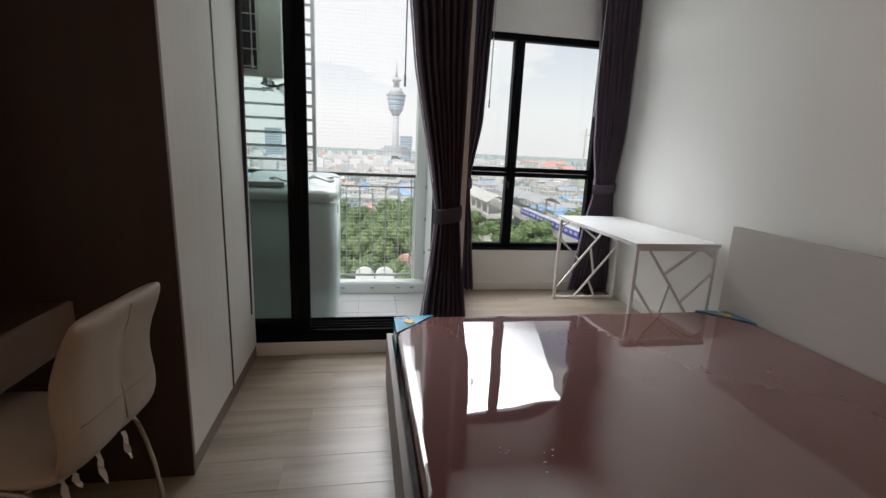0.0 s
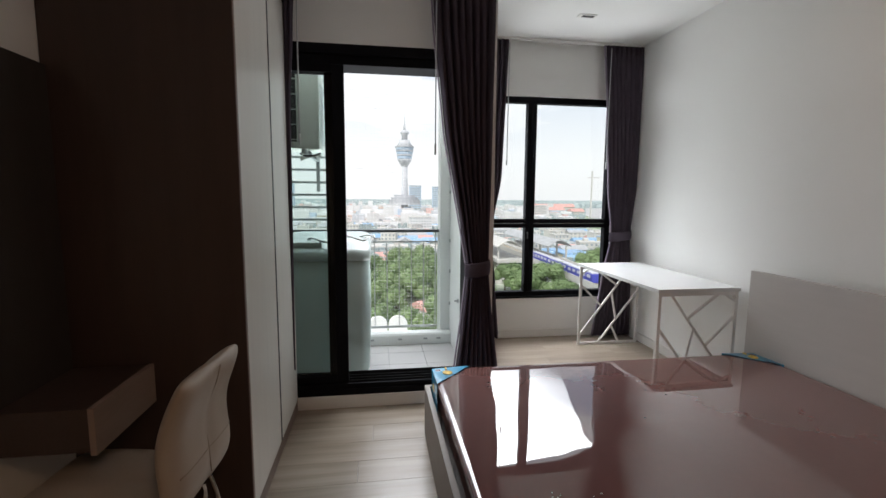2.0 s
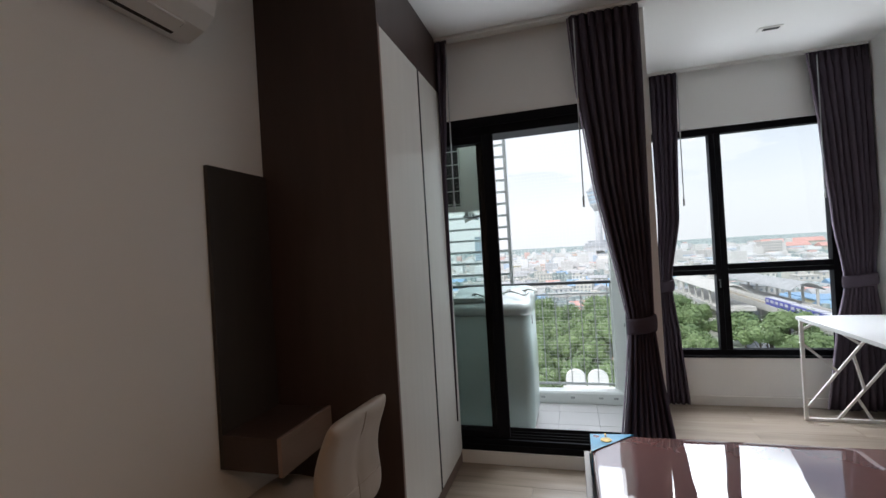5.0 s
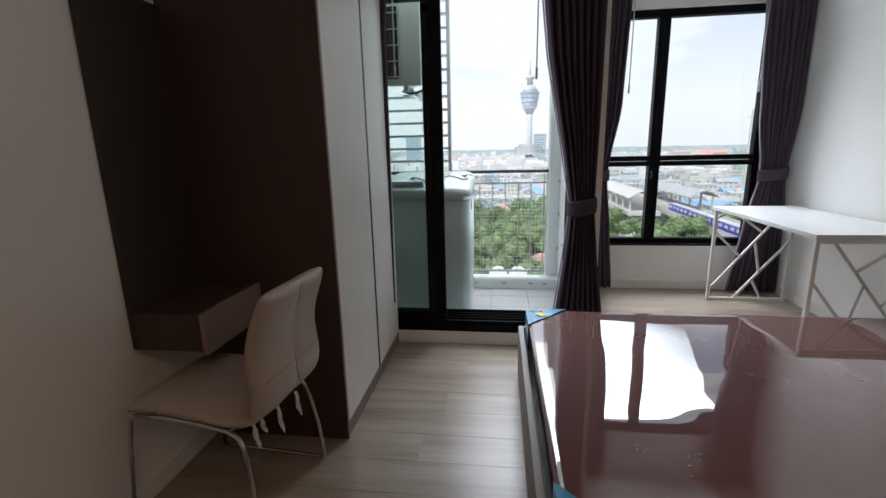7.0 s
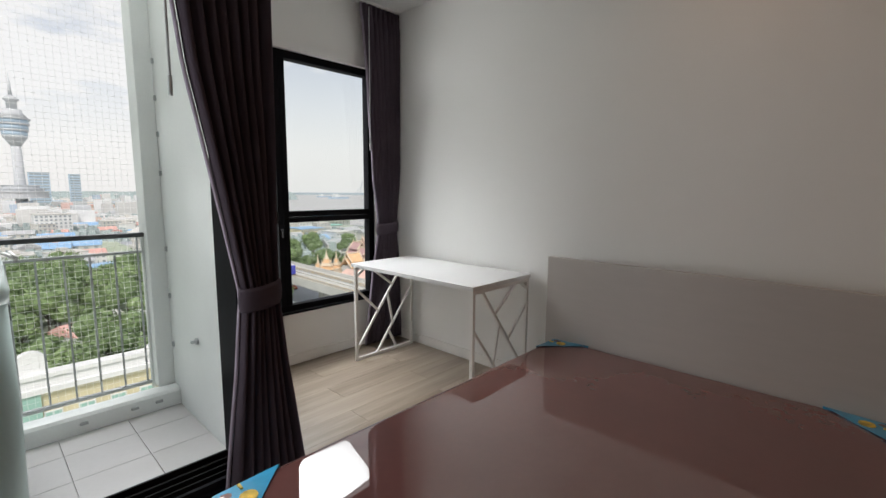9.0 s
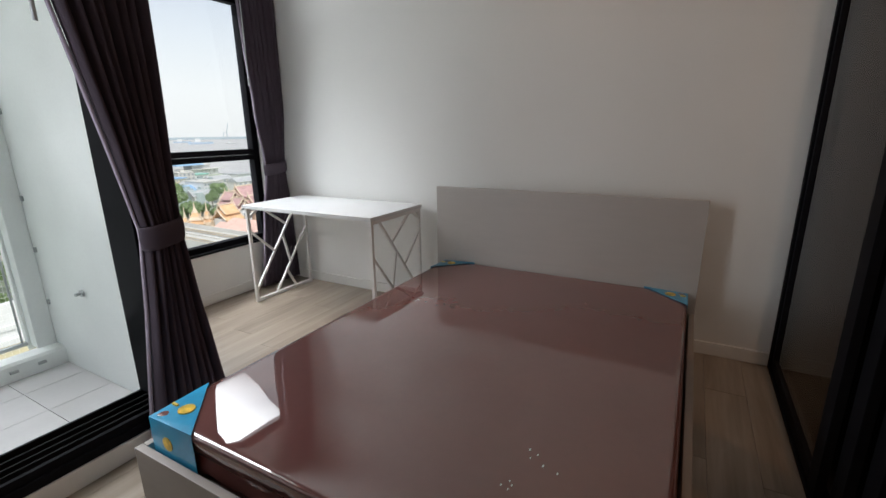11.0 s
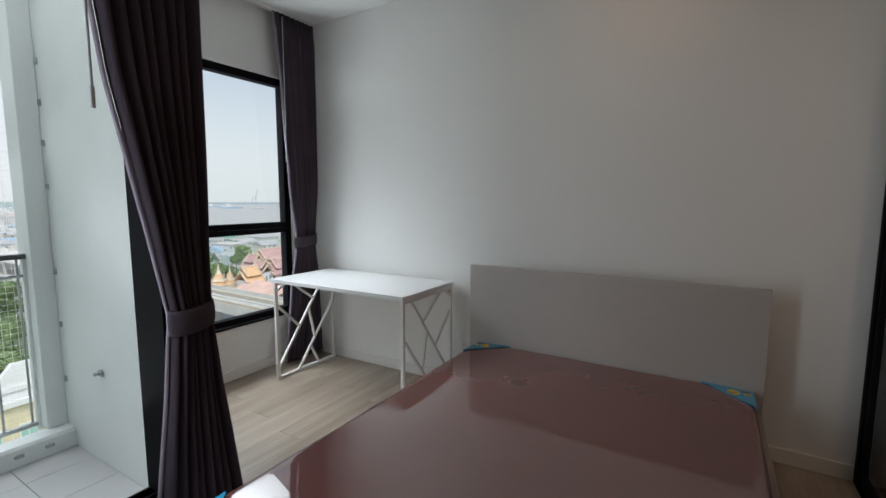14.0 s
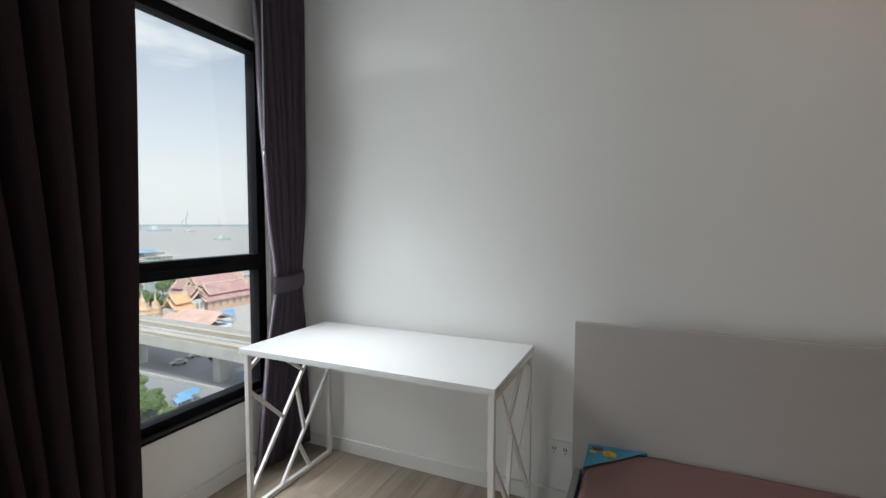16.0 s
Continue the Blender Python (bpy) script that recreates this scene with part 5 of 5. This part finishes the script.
temple(126, 180, 5.0, 4.6, 5.0, 2, TEMPO, "x", "temple hall with steep orange roof panels and pale borders", PALE_W)
temple(137, 186, 4.2, 4.2, 6.5, 2, TEMPR, "y", "small red-roofed temple pavilion with white gables", PALE_W)
temple(154, 186, 6.0, 15.0, 5.6, 2, TEMPR, "x", "long temple hall with a haze-paled red roof and pale ridge", SALMON)
temple(164, 206, 7.0, 17.0, 7.5, 2, TEMPR, "x", "large temple hall with a haze-paled red roof", SALMON)
temple(146, 204, 4.6, 5.0, 7.0, 2, TEMPR, "y", "temple porch with a haze-paled red roof", PALE_W)
pavilion(115, 186, 5.0, 4.0, "gilded temple pavilion with a tiered spire roof")
pavilion(108.5, 183, 2.6, 3.0, "small gilded temple pavilion beside the larger one")
pavilion(121, 187, 2.4, 3.4, "small gilded temple pavilion near the orange hall")
low = thing("market_hall", (109, 149, GROUND), "long low hall with a salmon sheet roof", "building")
part("wall", B((104.5, 114, 137, 160, GROUND, GROUND + 4.6)), PALE_W, low)
bm = bmesh.new()
prism(bm, [(103.4, GROUND + 4.7), (109.5, GROUND + 7.8), (115.5, GROUND + 4.7), (109.5, GROUND + 7.3)], "y", 136, 161.5)
part("roof", bm, PINKR, low, "salmon sheet roof")
bm = bmesh.new()
prism(bm, [(116.0, GROUND + 4.0), (121.5, GROUND + 6.6), (127.0, GROUND + 4.0), (121.5, GROUND + 6.1)], "y", 148, 170)
part("roof", bm, PINKR, low, "salmon sheet roof")
part("wall", B((117, 126, 149, 169, GROUND, GROUND + 3.9)), PALE_W, low)
TARP = mat("sky_blue_tarpaulin", (0.20, 0.42, 0.68), 0.5, var=0.15, scale=0.5)
rnd = random.Random(3)
for x, y, w in ((67.5, 95.5, 2.6), (64.5, 93.0, 1.9), (82.5, 93.5, 2.4), (124, 151, 3.4), (129, 156, 3.6), (133, 160, 3), (120, 146, 2.6), (137, 165, 3), (117, 142, 2.2), (84.5, 97.5, 1.8)):
    s = thing("market_stall", (x, y, GROUND), "market stall under a sky-blue tarpaulin", "stall", "stalls under tarpaulins")
    h = 2.3 + rnd.random() * 0.6
    bm = bmesh.new()
    prism(bm, [(y - w * 0.7, GROUND + h), (y, GROUND + h + 0.7), (y + w * 0.7, GROUND + h), (y, GROUND + h + 0.5)], "x", x - w, x + w)
    part("canopy", bm, TARP if rnd.random() < 0.7 else PALE_W, s)
    for a in (-1, 1):
        for d in (-1, 1):
            part("post", B((x + a * w * 0.9 - 0.06, x + a * w * 0.9 + 0.06, y + d * w * 0.6 - 0.06, y + d * w * 0.6 + 0.06, GROUND, GROUND + h)), CONC, s)
# kerb wall under the track, and the arcade on the far side of the road
arc = thing("street_arcade", (97, 135, GROUND), "row of pale shopfront posts along the far pavement", "arcade")
part("wall", B((98.0, 98.4, 90, 162, GROUND, GROUND + 2.8)), PALE, arc)
part("canopy", B((95.4, 98.0, 90, 162, GROUND + 2.6, GROUND + 2.8)), GREYR, arc)
for k in range(24):
    part("post", B((95.4, 95.8, 91 + 3 * k, 91.4 + 3 * k, GROUND, GROUND + 2.6)), PALE_W, arc)
fixed("kerb", B((75.7, 76.4, 40, 300, GROUND, GROUND + 0.75), (94.6, 98.0, 40, 300, GROUND, GROUND + 0.25)), PALE, "pale concrete kerb wall")
fixed("pavement", B((98.5, 180, 120, 230, GROUND + 0.01, GROUND + 0.1)), CONC, "pale paved temple yard")


# cars on the road
def car(x, y, rz, m, label):
    c = thing("car", (x, y, GROUND + 0.12), label, "car", "cars on the road")
    bm = bmesh.new()
    prism(bm, [(-2.2, 0.35), (2.2, 0.35), (2.25, 0.8), (1.3, 0.95), (0.8, 1.45), (-1.0, 1.45), (-1.7, 0.95), (-2.25, 0.85)], "x", -0.85, 0.85)
    bmesh.ops.translate(bm, vec=(x, y, GROUND + 0.12), verts=bm.verts[:])
    part("body", bm, m, c)
    part("windows", B((x - 0.87, x + 0.87, y - 0.9, y + 0.7, GROUND + 1.12, GROUND + 1.5)), WINB, c)
    for dx in (-0.8, 0.8):
        for dy in (-1.35, 1.35):
            bm = bmesh.new()
            tube(bm, [(x + dx - 0.1, y + dy, GROUND + 0.45), (x + dx + 0.1, y + dy, GROUND + 0.45)], 0.33, 10)
            part("wheel", bm, RUBBER, c)
    c.rotation_euler = (0, 0, radians(rz))


CARW, CARB, CARR = mat("white_car_paint", (0.6, 0.6, 0.6), 0.3), mat("dark_car_paint", (0.05, 0.07, 0.12), 0.3), mat("red_car_paint", (0.4, 0.04, 0.03), 0.3)
for i, (x, y, rz, m, lb) in enumerate(((85.6, 123.3, 62, CARW, "white estate car on the road"), (92.4, 125.3, 75, CARW, "white pickup parked by the kerb"),
                                       (93, 117, 20, CARB, "dark car parked by the kerb"), (90, 172, 0, CARR, "red car on the road"),
                                       (84, 190, 0, CARW, "white car on the road"))):
    car(x, y, rz, m, lb)


# ---- trees ----
def tree_proto(seed, h, r):
    rnd = random.Random(seed)
    t = thing("tree", (0, 0, 0), "broad leafy green tree", "tree", "trees below the balcony")
    bm = bmesh.new()
    lathe(bm, 0, 0, [(0.35, 0), (0.25, h * 0.3), (0.16, h * 0.6)], 7)
    for k in range(5):
        a = k * 1.3 + rnd.random()
        tube(bm, [(0, 0, h * (0.25 + 0.06 * k)), (r * 0.35 * math.cos(a), r * 0.35 * math.sin(a), h * 0.55), (r * 0.6 * math.cos(a), r * 0.6 * math.sin(a), h * 0.75)], 0.10, 5)
    part("trunk", bm, BARK, t)
    cl = []
    for k in range(13):
        a, q = rnd.random() * 6.28, rnd.random() ** 0.5 * r * 0.72
        cl.append((q * math.cos(a), q * math.sin(a), h * (0.84 - 0.32 * (q / r) ** 2 - 0.2 * rnd.random()), r * (0.28 + 0.2 * rnd.random())))
    verts, faces = [], []
    for cx, cy, cz, cr in cl:
        b0 = len(verts)
        for jj in range(5):
            th = 0.35 + 2.2 * jj / 4
            for kk in range(8):
                rr = cr * (0.70 + 0.14 * rnd.random())
                ph = 6.28318 * kk / 8 + jj * 0.4
                verts.append(Vector((cx + rr * math.sin(th) * math.cos(ph), cy + rr * math.sin(th) * math.sin(ph), cz + rr * math.cos(th))))
        faces += [(b0 + jj * 8 + kk, b0 + jj * 8 + (kk + 1) % 8, b0 + jj * 8 + 8 + (kk + 1) % 8, b0 + jj * 8 + 8 + kk) for jj in range(4) for kk in range(8)]
        faces.append(tuple(b0 + kk for kk in range(8)))
        for k in range(135):
            d = Vector((rnd.gauss(0, 1), rnd.gauss(0, 1), abs(rnd.gauss(0, 1)) * 0.9 - 0.15)).normalized()
            p = Vector((cx, cy, cz)) + d * cr * (0.78 + 0.38 * rnd.random())
            s = 0.19 + 0.24 * rnd.random()
            u = Vector((rnd.gauss(0, 1), rnd.gauss(0, 1), rnd.gauss(0, 0.6)))
            u = (u - u.dot(d) * d).normalized() * s
            v = d.cross(u)
            tilt = d * s * (rnd.random() - 0.5)
            b0 = len(verts)
            verts += [p - u - tilt, p + v * 0.7, p + u + tilt, p - v * 0.7]
            faces.append((b0, b0 + 1, b0 + 2, b0 + 3))
    me = bpy.data.meshes.new("crown")
    me.from_pydata([tuple(v) for v in verts], [], faces)
    me.materials.append(LEAF)
    c = new("crown", me)
    c.parent = t
    tagged(c, "loose green leaf clumps")
    return t


protos = [tree_proto(11, 10, 5.2), tree_proto(12, 13, 6.6), tree_proto(13, 8, 4.4)]
rnd = random.Random(7)
spots = []
tries = 0
while len(spots) < 200 and tries < 9000:
    tries += 1
    az_, dd = rnd.uniform(-16, 14), rnd.uniform(64, 235)
    x, y = dirp(az_, dd)
    if (x - 19) ** 2 + (y - 140) ** 2 < 260 or (x + 2) ** 2 + (y - 128) ** 2 < 90 or (-4 < x < 33 and 54 < y < 66) or 149 < y < 159 and x > 14 or x > 54:
        continue
    if all((x - a) ** 2 + (y - b) ** 2 > 44 for a, b in spots):
        spots.append((x, y))
for x, y in ((60, 190), (64, 175), (66, 182), (57, 178), (60, 168), (66, 165), (55, 186), (68, 172), (62, 158), (66, 150), (57, 165), (64, 142), (68, 140),
             (100, 198), (104, 196), (108, 205), (103, 210), (114, 200), (122, 200), (128, 203), (133, 198), (112, 220), (120, 230), (130, 225),
             (160, 240), (150, 260), (170, 250), (140, 240), (180, 262), (125, 245)):
    spots.append((x, y))
for i, (x, y) in enumerate(spots):
    s = 0.8 + 0.5 * rnd.random()
    m = Matrix.Translation((x, y, GROUND)) @ Matrix.Rotation(rnd.random() * 6.28, 4, "Z") @ Matrix.Scale(s, 4)
    if i < 3:
        protos[i].location, protos[i].scale = (x, y, GROUND), (s, s, s)
    else:
        c = copy_thing(protos[i % 3], Matrix.Translation((x, y, GROUND)) @ Matrix.Rotation(rnd.random() * 6.28, 4, "Z"))
        c.scale = (s, s, s)


for k, (x, y, s) in enumerate(((60, 99, 0.42), (58, 94, 0.40), (62, 104, 0.40), (57, 102, 0.46), (64, 108, 0.40), (60.5, 107, 0.44), (55, 97, 0.42), (66, 112, 0.36), (61.5, 96, 0.34), (59.5, 90, 0.30), (63.5, 100.5, 0.30))):
    g = copy_thing(protos[k % 3], Matrix.Translation((x, y, GROUND)) @ Matrix.Rotation(k * 1.1, 4, "Z"))
    g.name = "bush"
    tagged(g, "low green bushy tree by the car park", "bush", "bushes by the road")
    g.scale = (s * 1.25, s * 1.25, s * 1.1)


# ---- low town houses, near ones as things, the rest as one body ----
def house_proto(w, d, h, wall, roof, label, flat):
    t = thing("house", (0, 0, 0), label, "house", "town houses")
    part("wall", B((-w, w, -d, d, 0, h)), wall, t)
    if flat:
        part("roof", B((-w - 0.3, w + 0.3, -d - 0.3, d + 0.3, h, h + 0.5), (-w * 0.4, w * 0.1, -d * 0.2, d * 0.5, h + 0.5, h + 2.4)), roof, t)
    else:
        bm = bmesh.new()
        prism(bm, [(-d - 0.6, h), (0, h + d * 0.5), (d + 0.6, h), (0, h - 0.1)], "x", -w - 0.5, w + 0.5)
        part("roof", bm, roof, t)
    for f in range(int(h / 3)):
        for k in range(4):
            xx = -w + (k + 0.3) * w / 2
            part("window", B((xx, xx + w * 0.22, -d - 0.08, -d + 0.02, 1 + 3 * f, 2.4 + 3 * f)), WINB, t)
    return t


hp = [house_proto(6, 5, 6, PALE_W, RED, "town house with a red roof", False), house_proto(8, 5, 9, PALE, GREYR, "pale house with a grey roof", False),
      house_proto(7, 6, 9, PALE_W, CONC, "white house with a flat roof", True), house_proto(10, 6, 6, PALE, BLUER, "shed with a blue roof", False),
      house_proto(6, 6, 12, PALE, CONC, "pale block with a flat roof", True), house_proto(9, 6, 6, PALE, GREYR, "low house with a grey roof", False)]
placed = 0
tries = 0
hs = []
while placed < 180 and tries < 6000:
    tries += 1
    az_, dd = rnd.uniform(-20, 42), rnd.uniform(235, 640)
    x, y = dirp(az_, dd)
    if 50 < x < 104 and y < 420 or (x > 230 and y < 470) or x > 250 or 95 < x < 175 and y < 240:
        continue
    if any((x - a) ** 2 + (y - b) ** 2 < 260 for a, b in hs):
        continue
    hs.append((x, y))
    m = Matrix.Translation((x, y, GROUND)) @ Matrix.Rotation(rnd.choice((0, 0.3, -0.2, 1.57, 0.1)), 4, "Z")
    i = placed
    if i < 6:
        hp[i].location = (x, y, GROUND)
    else:
        copy_thing(hp[rnd.randrange(6)], m)
    placed += 1

kiosk = copy_thing(hp[0], Matrix.Translation((18, 142, GROUND)) @ Matrix.Rotation(0.5, 4, "Z"))
tagged(kiosk, "small house with a haze-paled red roof among trees")
copy_thing(hp[2], Matrix.Translation((23, 132, GROUND)) @ Matrix.Rotation(0.2, 4, "Z"))
# Far house colours, paled and greyed in place of real haze.
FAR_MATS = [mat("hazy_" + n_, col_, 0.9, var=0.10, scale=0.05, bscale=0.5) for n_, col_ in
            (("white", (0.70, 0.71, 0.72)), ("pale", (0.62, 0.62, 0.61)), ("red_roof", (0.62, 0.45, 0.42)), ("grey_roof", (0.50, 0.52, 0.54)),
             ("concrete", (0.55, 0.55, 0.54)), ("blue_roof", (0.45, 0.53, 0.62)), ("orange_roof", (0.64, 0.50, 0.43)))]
bms = [([], []) for _ in FAR_MATS]


def far_box(k, x, y, w, d, h):
    V, F = bms[k]
    b = len(V)
    V += [(x + i * w, y + j * d, GROUND + z) for z in (0, h) for j in (-1, 1) for i in (-1, 1)]
    F += [tuple(b + q for q in f) for f in ((4, 5, 7, 6), (0, 1, 5, 4), (2, 6, 7, 3), (0, 4, 6, 2), (1, 3, 7, 5))]


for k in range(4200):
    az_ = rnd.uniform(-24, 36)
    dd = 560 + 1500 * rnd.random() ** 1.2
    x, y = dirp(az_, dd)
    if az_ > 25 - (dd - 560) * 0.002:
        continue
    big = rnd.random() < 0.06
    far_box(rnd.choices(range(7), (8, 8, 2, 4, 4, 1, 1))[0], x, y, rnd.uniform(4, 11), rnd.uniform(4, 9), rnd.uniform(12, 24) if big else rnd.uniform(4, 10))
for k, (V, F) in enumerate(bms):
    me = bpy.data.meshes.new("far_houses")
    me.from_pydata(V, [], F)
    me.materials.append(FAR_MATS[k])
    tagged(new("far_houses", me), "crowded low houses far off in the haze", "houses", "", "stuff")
# far woods: low leafy tufts among the far houses and along the skyline
V, F = [], []
for k in range(26000):
    if k < 18000:
        az_, dd = rnd.uniform(-24, 34), 240 + 1500 * rnd.random() ** 1.3
        s, zt = rnd.uniform(1.5, 4.5), rnd.uniform(3, 9)
        cl_ = noise.noise(Vector((dirp(az_, dd)[0] * 0.012, dirp(az_, dd)[1] * 0.012, 2)))
        if cl_ < -0.02 or az_ > 26 and dd > 420:
            continue
    else:
        az_, dd = rnd.uniform(-26, 28), rnd.uniform(1900, 4300)
        s, zt = rnd.uniform(12, 34), rnd.uniform(6, 18)
    x, y = dirp(az_, dd)
    if 50 < x < 104 and y < 420:
        continue
    b = len(V)
    n = 6
    V += [(x + s * math.cos(6.28318 * i / n + k), y + s * math.sin(6.28318 * i / n + k), GROUND) for i in range(n)]
    V += [(x + 0.6 * s * math.cos(6.28318 * i / n + k), y + 0.6 * s * math.sin(6.28318 * i / n + k), GROUND + zt) for i in range(n)]
    F += [(b + i, b + (i + 1) % n, b + n + (i + 1) % n, b + n + i) for i in range(n)] + [tuple(b + n + i for i in range(n))]
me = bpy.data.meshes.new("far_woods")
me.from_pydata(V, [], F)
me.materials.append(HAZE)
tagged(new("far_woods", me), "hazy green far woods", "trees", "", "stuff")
# far shore of the river with a crane, and boats
shore = thing("far_shore", (1150, 1680, GROUND), "low hazy far river bank with a port crane", "river bank")
bm = bmesh.new()
prism(bm, [dirp(26 + 4 * k, 3650) for k in range(11)] + [dirp(66 - 4 * k, 4200) for k in range(11)], "z", GROUND + 0.2, GROUND + 14)
# Bluish haze is painted into the bank and its cranes.
HAZE2 = mat("haze_blue_far_shore", (0.36, 0.42, 0.46), 0.9, var=0.1, scale=0.01, bscale=0.08)
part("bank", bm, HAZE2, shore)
for az_, lean in ((36.3, 9), (39.6, 2), (41.0, -2)):
    cx, cy = dirp(az_, 3640)
    s = 1.7 if lean == 9 else 0.8
    bm = bmesh.new()
    tube(bm, [(cx, cy, GROUND + 5), (cx, cy, GROUND + 5 + 34 * s)], 1.6 * s, 5)
    tube(bm, [(cx - 18 * s, cy, GROUND + 5 + 22 * s), (cx, cy, GROUND + 5 + 27 * s), (cx + lean * s, cy, GROUND + 5 + 62 * s)], 1.3 * s, 5)
    tube(bm, [(cx - 18 * s, cy, GROUND + 5), (cx - 18 * s, cy, GROUND + 5 + 22 * s)], 1.2 * s, 5)
    part("crane", bm, HAZE2, shore, "port crane")


def boat(az_, dd, L, m, label):
    x, y = dirp(az_, dd)
    b = thing("boat", (x, y, GROUND + 0.15), label, "boat", "boats on the river")
    bm = bmesh.new()
    prism(bm, [(x - L, y), (x - L * 0.8, y - L * 0.16), (x + L * 0.8, y - L * 0.16), (x + L, y), (x + L * 0.8, y + L * 0.16), (x - L * 0.8, y + L * 0.16)], "z", GROUND + 0.15, GROUND + 0.15 + L * 0.14)
    part("hull", bm, m, b)
    part("cabin", B((x - L * 0.5, x - L * 0.1, y - L * 0.1, y + L * 0.1, GROUND + 0.15 + L * 0.14, GROUND + 0.15 + L * 0.38)), PALE_W, b)


# Ship blue is greyed to carry the river haze.
SHIPB = mat("haze_pale_ship_blue", (0.38, 0.47, 0.58), 0.6, var=0.1, scale=0.2)
boat(33.6, 2100, 55, SHIPB, "hazy blue cargo ship on the river")
boat(36.6, 2000, 24, GREYR, "grey boat far off on the river")
boat(39.8, 1100, 22, GREENR, "pale green ferry on the river")
boat(31.8, 2500, 44, SHIPB, "blue cargo ship far off on the river")
pier = thing("river_pier", (282, 446, GROUND), "white riverside pier building with a blue roof", "pier")
part("hall", B((262, 306, 440, 462, GROUND, GROUND + 6), (280, 300, 444, 458, GROUND + 6, GROUND + 10)), PALE_W, pier)
part("deck", B((258, 312, 436, 470, GROUND + 6.01, GROUND + 6.5), (278, 302, 442, 460, GROUND + 10.01, GROUND + 10.5)), PALE, pier)
bm = bmesh.new()
prism(bm, [(438, GROUND + 10.6), (444, GROUND + 13), (452, GROUND + 13), (458, GROUND + 10.6)], "x", 262, 290)
part("roof", bm, BLUER, pier, "blue sheet roof")
for k in range(9):
    part("column", B((263 + 4.8 * k, 263.8 + 4.8 * k, 438.6, 439.4, GROUND, GROUND + 6)), PALE_W, pier)
shed = thing("riverside_shed", (252, 408, GROUND), "long low shed with a teal roof by the river", "building")
part("wall", B((232, 268, 402, 414, GROUND, GROUND + 4)), PALE_W, shed)
part("roof", B((231, 269, 401, 415, GROUND + 4.01, GROUND + 5.2, 0.5)), GREENR, shed, "teal sheet roof")
cr = thing("construction_crane", (*dirp(26.6, 620), GROUND), "thin tower crane over the town", "crane")
px, py = dirp(26.6, 620)
part("mast", B((px - 0.8, px + 0.8, py - 0.8, py + 0.8, GROUND, 1.35 + 620 * math.tan(radians(3.2)))), CONC, cr)
part("jib", B((px - 5, px + 10, py - 0.6, py + 0.6, 27.0, 27.9)), CONC, cr)

# ---- floor planks and balcony tiles ----
PW, PL = 0.178, 1.21
rnd = random.Random(21)
plank_mesh = {}


def plank(x0, x1, y0, y1):
    key = (round(x1 - x0, 3), round(y1 - y0, 3))
    if key not in plank_mesh:
        bm = bmesh.new()
        w, h = key[0] / 2, key[1] / 2
        g, c = 0.0003, 0.0007
        lo = [bm.verts.new((sx * (w - g), sy * (h - g), -0.012)) for sx, sy in ((-1, -1), (1, -1), (1, 1), (-1, 1))]
        md = [bm.verts.new((sx * (w - g), sy * (h - g), -0.001)) for sx, sy in ((-1, -1), (1, -1), (1, 1), (-1, 1))]
        up = [bm.verts.new((sx * (w - g - c), sy * (h - g - c), 0)) for sx, sy in ((-1, -1), (1, -1), (1, 1), (-1, 1))]
        bm.faces.new(up)
        for a, b in ((lo, md), (md, up)):
            for k in range(4):
                bm.faces.new((a[k], a[(k + 1) % 4], b[(k + 1) % 4], b[k]))
        me = bpy.data.meshes.new("plank")
        bm.to_mesh(me)
        bm.free()
        me.materials.append(FLOOR)
        plank_mesh[key] = me
    ob = new("plank", plank_mesh[key])
    ob.location = ((x0 + x1) / 2, (y0 + y1) / 2, 0)
    ob.parent = bpy.data.objects["floor"]


row = 0
y = BACK
while y < WY - 0.001:
    y1 = min(y + PW, WY)
    spans = [(WX0, WX1)] if y1 <= DY + 0.001 else [(0.79, WX1)]
    if y < DY < y1:
        y1 = DY
        spans = [(WX0, WX1)]
    off = (row * 0.47) % 1.0 * PL
    for a, b in spans:
        x = WX0 - off
        while x < b:
            p0, p1 = max(x, a), min(x + PL, b)
            if p1 - p0 > 0.02:
                plank(p0, p1, y, y1)
            x += PL
    y = y1
    row += 1

tile_mesh = {}
xs = [-1.5, -1.36, -1.06, -0.76, -0.46, -0.16, 0.14, 0.44, BX]
ys = [DY + 0.20, 3.58, 3.865, 4.135, 4.34]
for xa, xb in zip(xs, xs[1:]):
    for ya, yb in zip(ys, ys[1:]):
        key = (round(xb - xa, 3), round(yb - ya, 3))
        if key not in tile_mesh:
            bm = B((-key[0] / 2 + 0.0015, key[0] / 2 - 0.0015, -key[1] / 2 + 0.0015, key[1] / 2 - 0.0015, -0.012, 0.0))
            me = bpy.data.meshes.new("tile")
            bm.to_mesh(me)
            bm.free()
            me.materials.append(TILE)
            tile_mesh[key] = me
        ob = new("tile", tile_mesh[key])
        ob.location = ((xa + xb) / 2, (ya + yb) / 2, 0)
        ob.parent = bpy.data.objects["balcony_floor"]
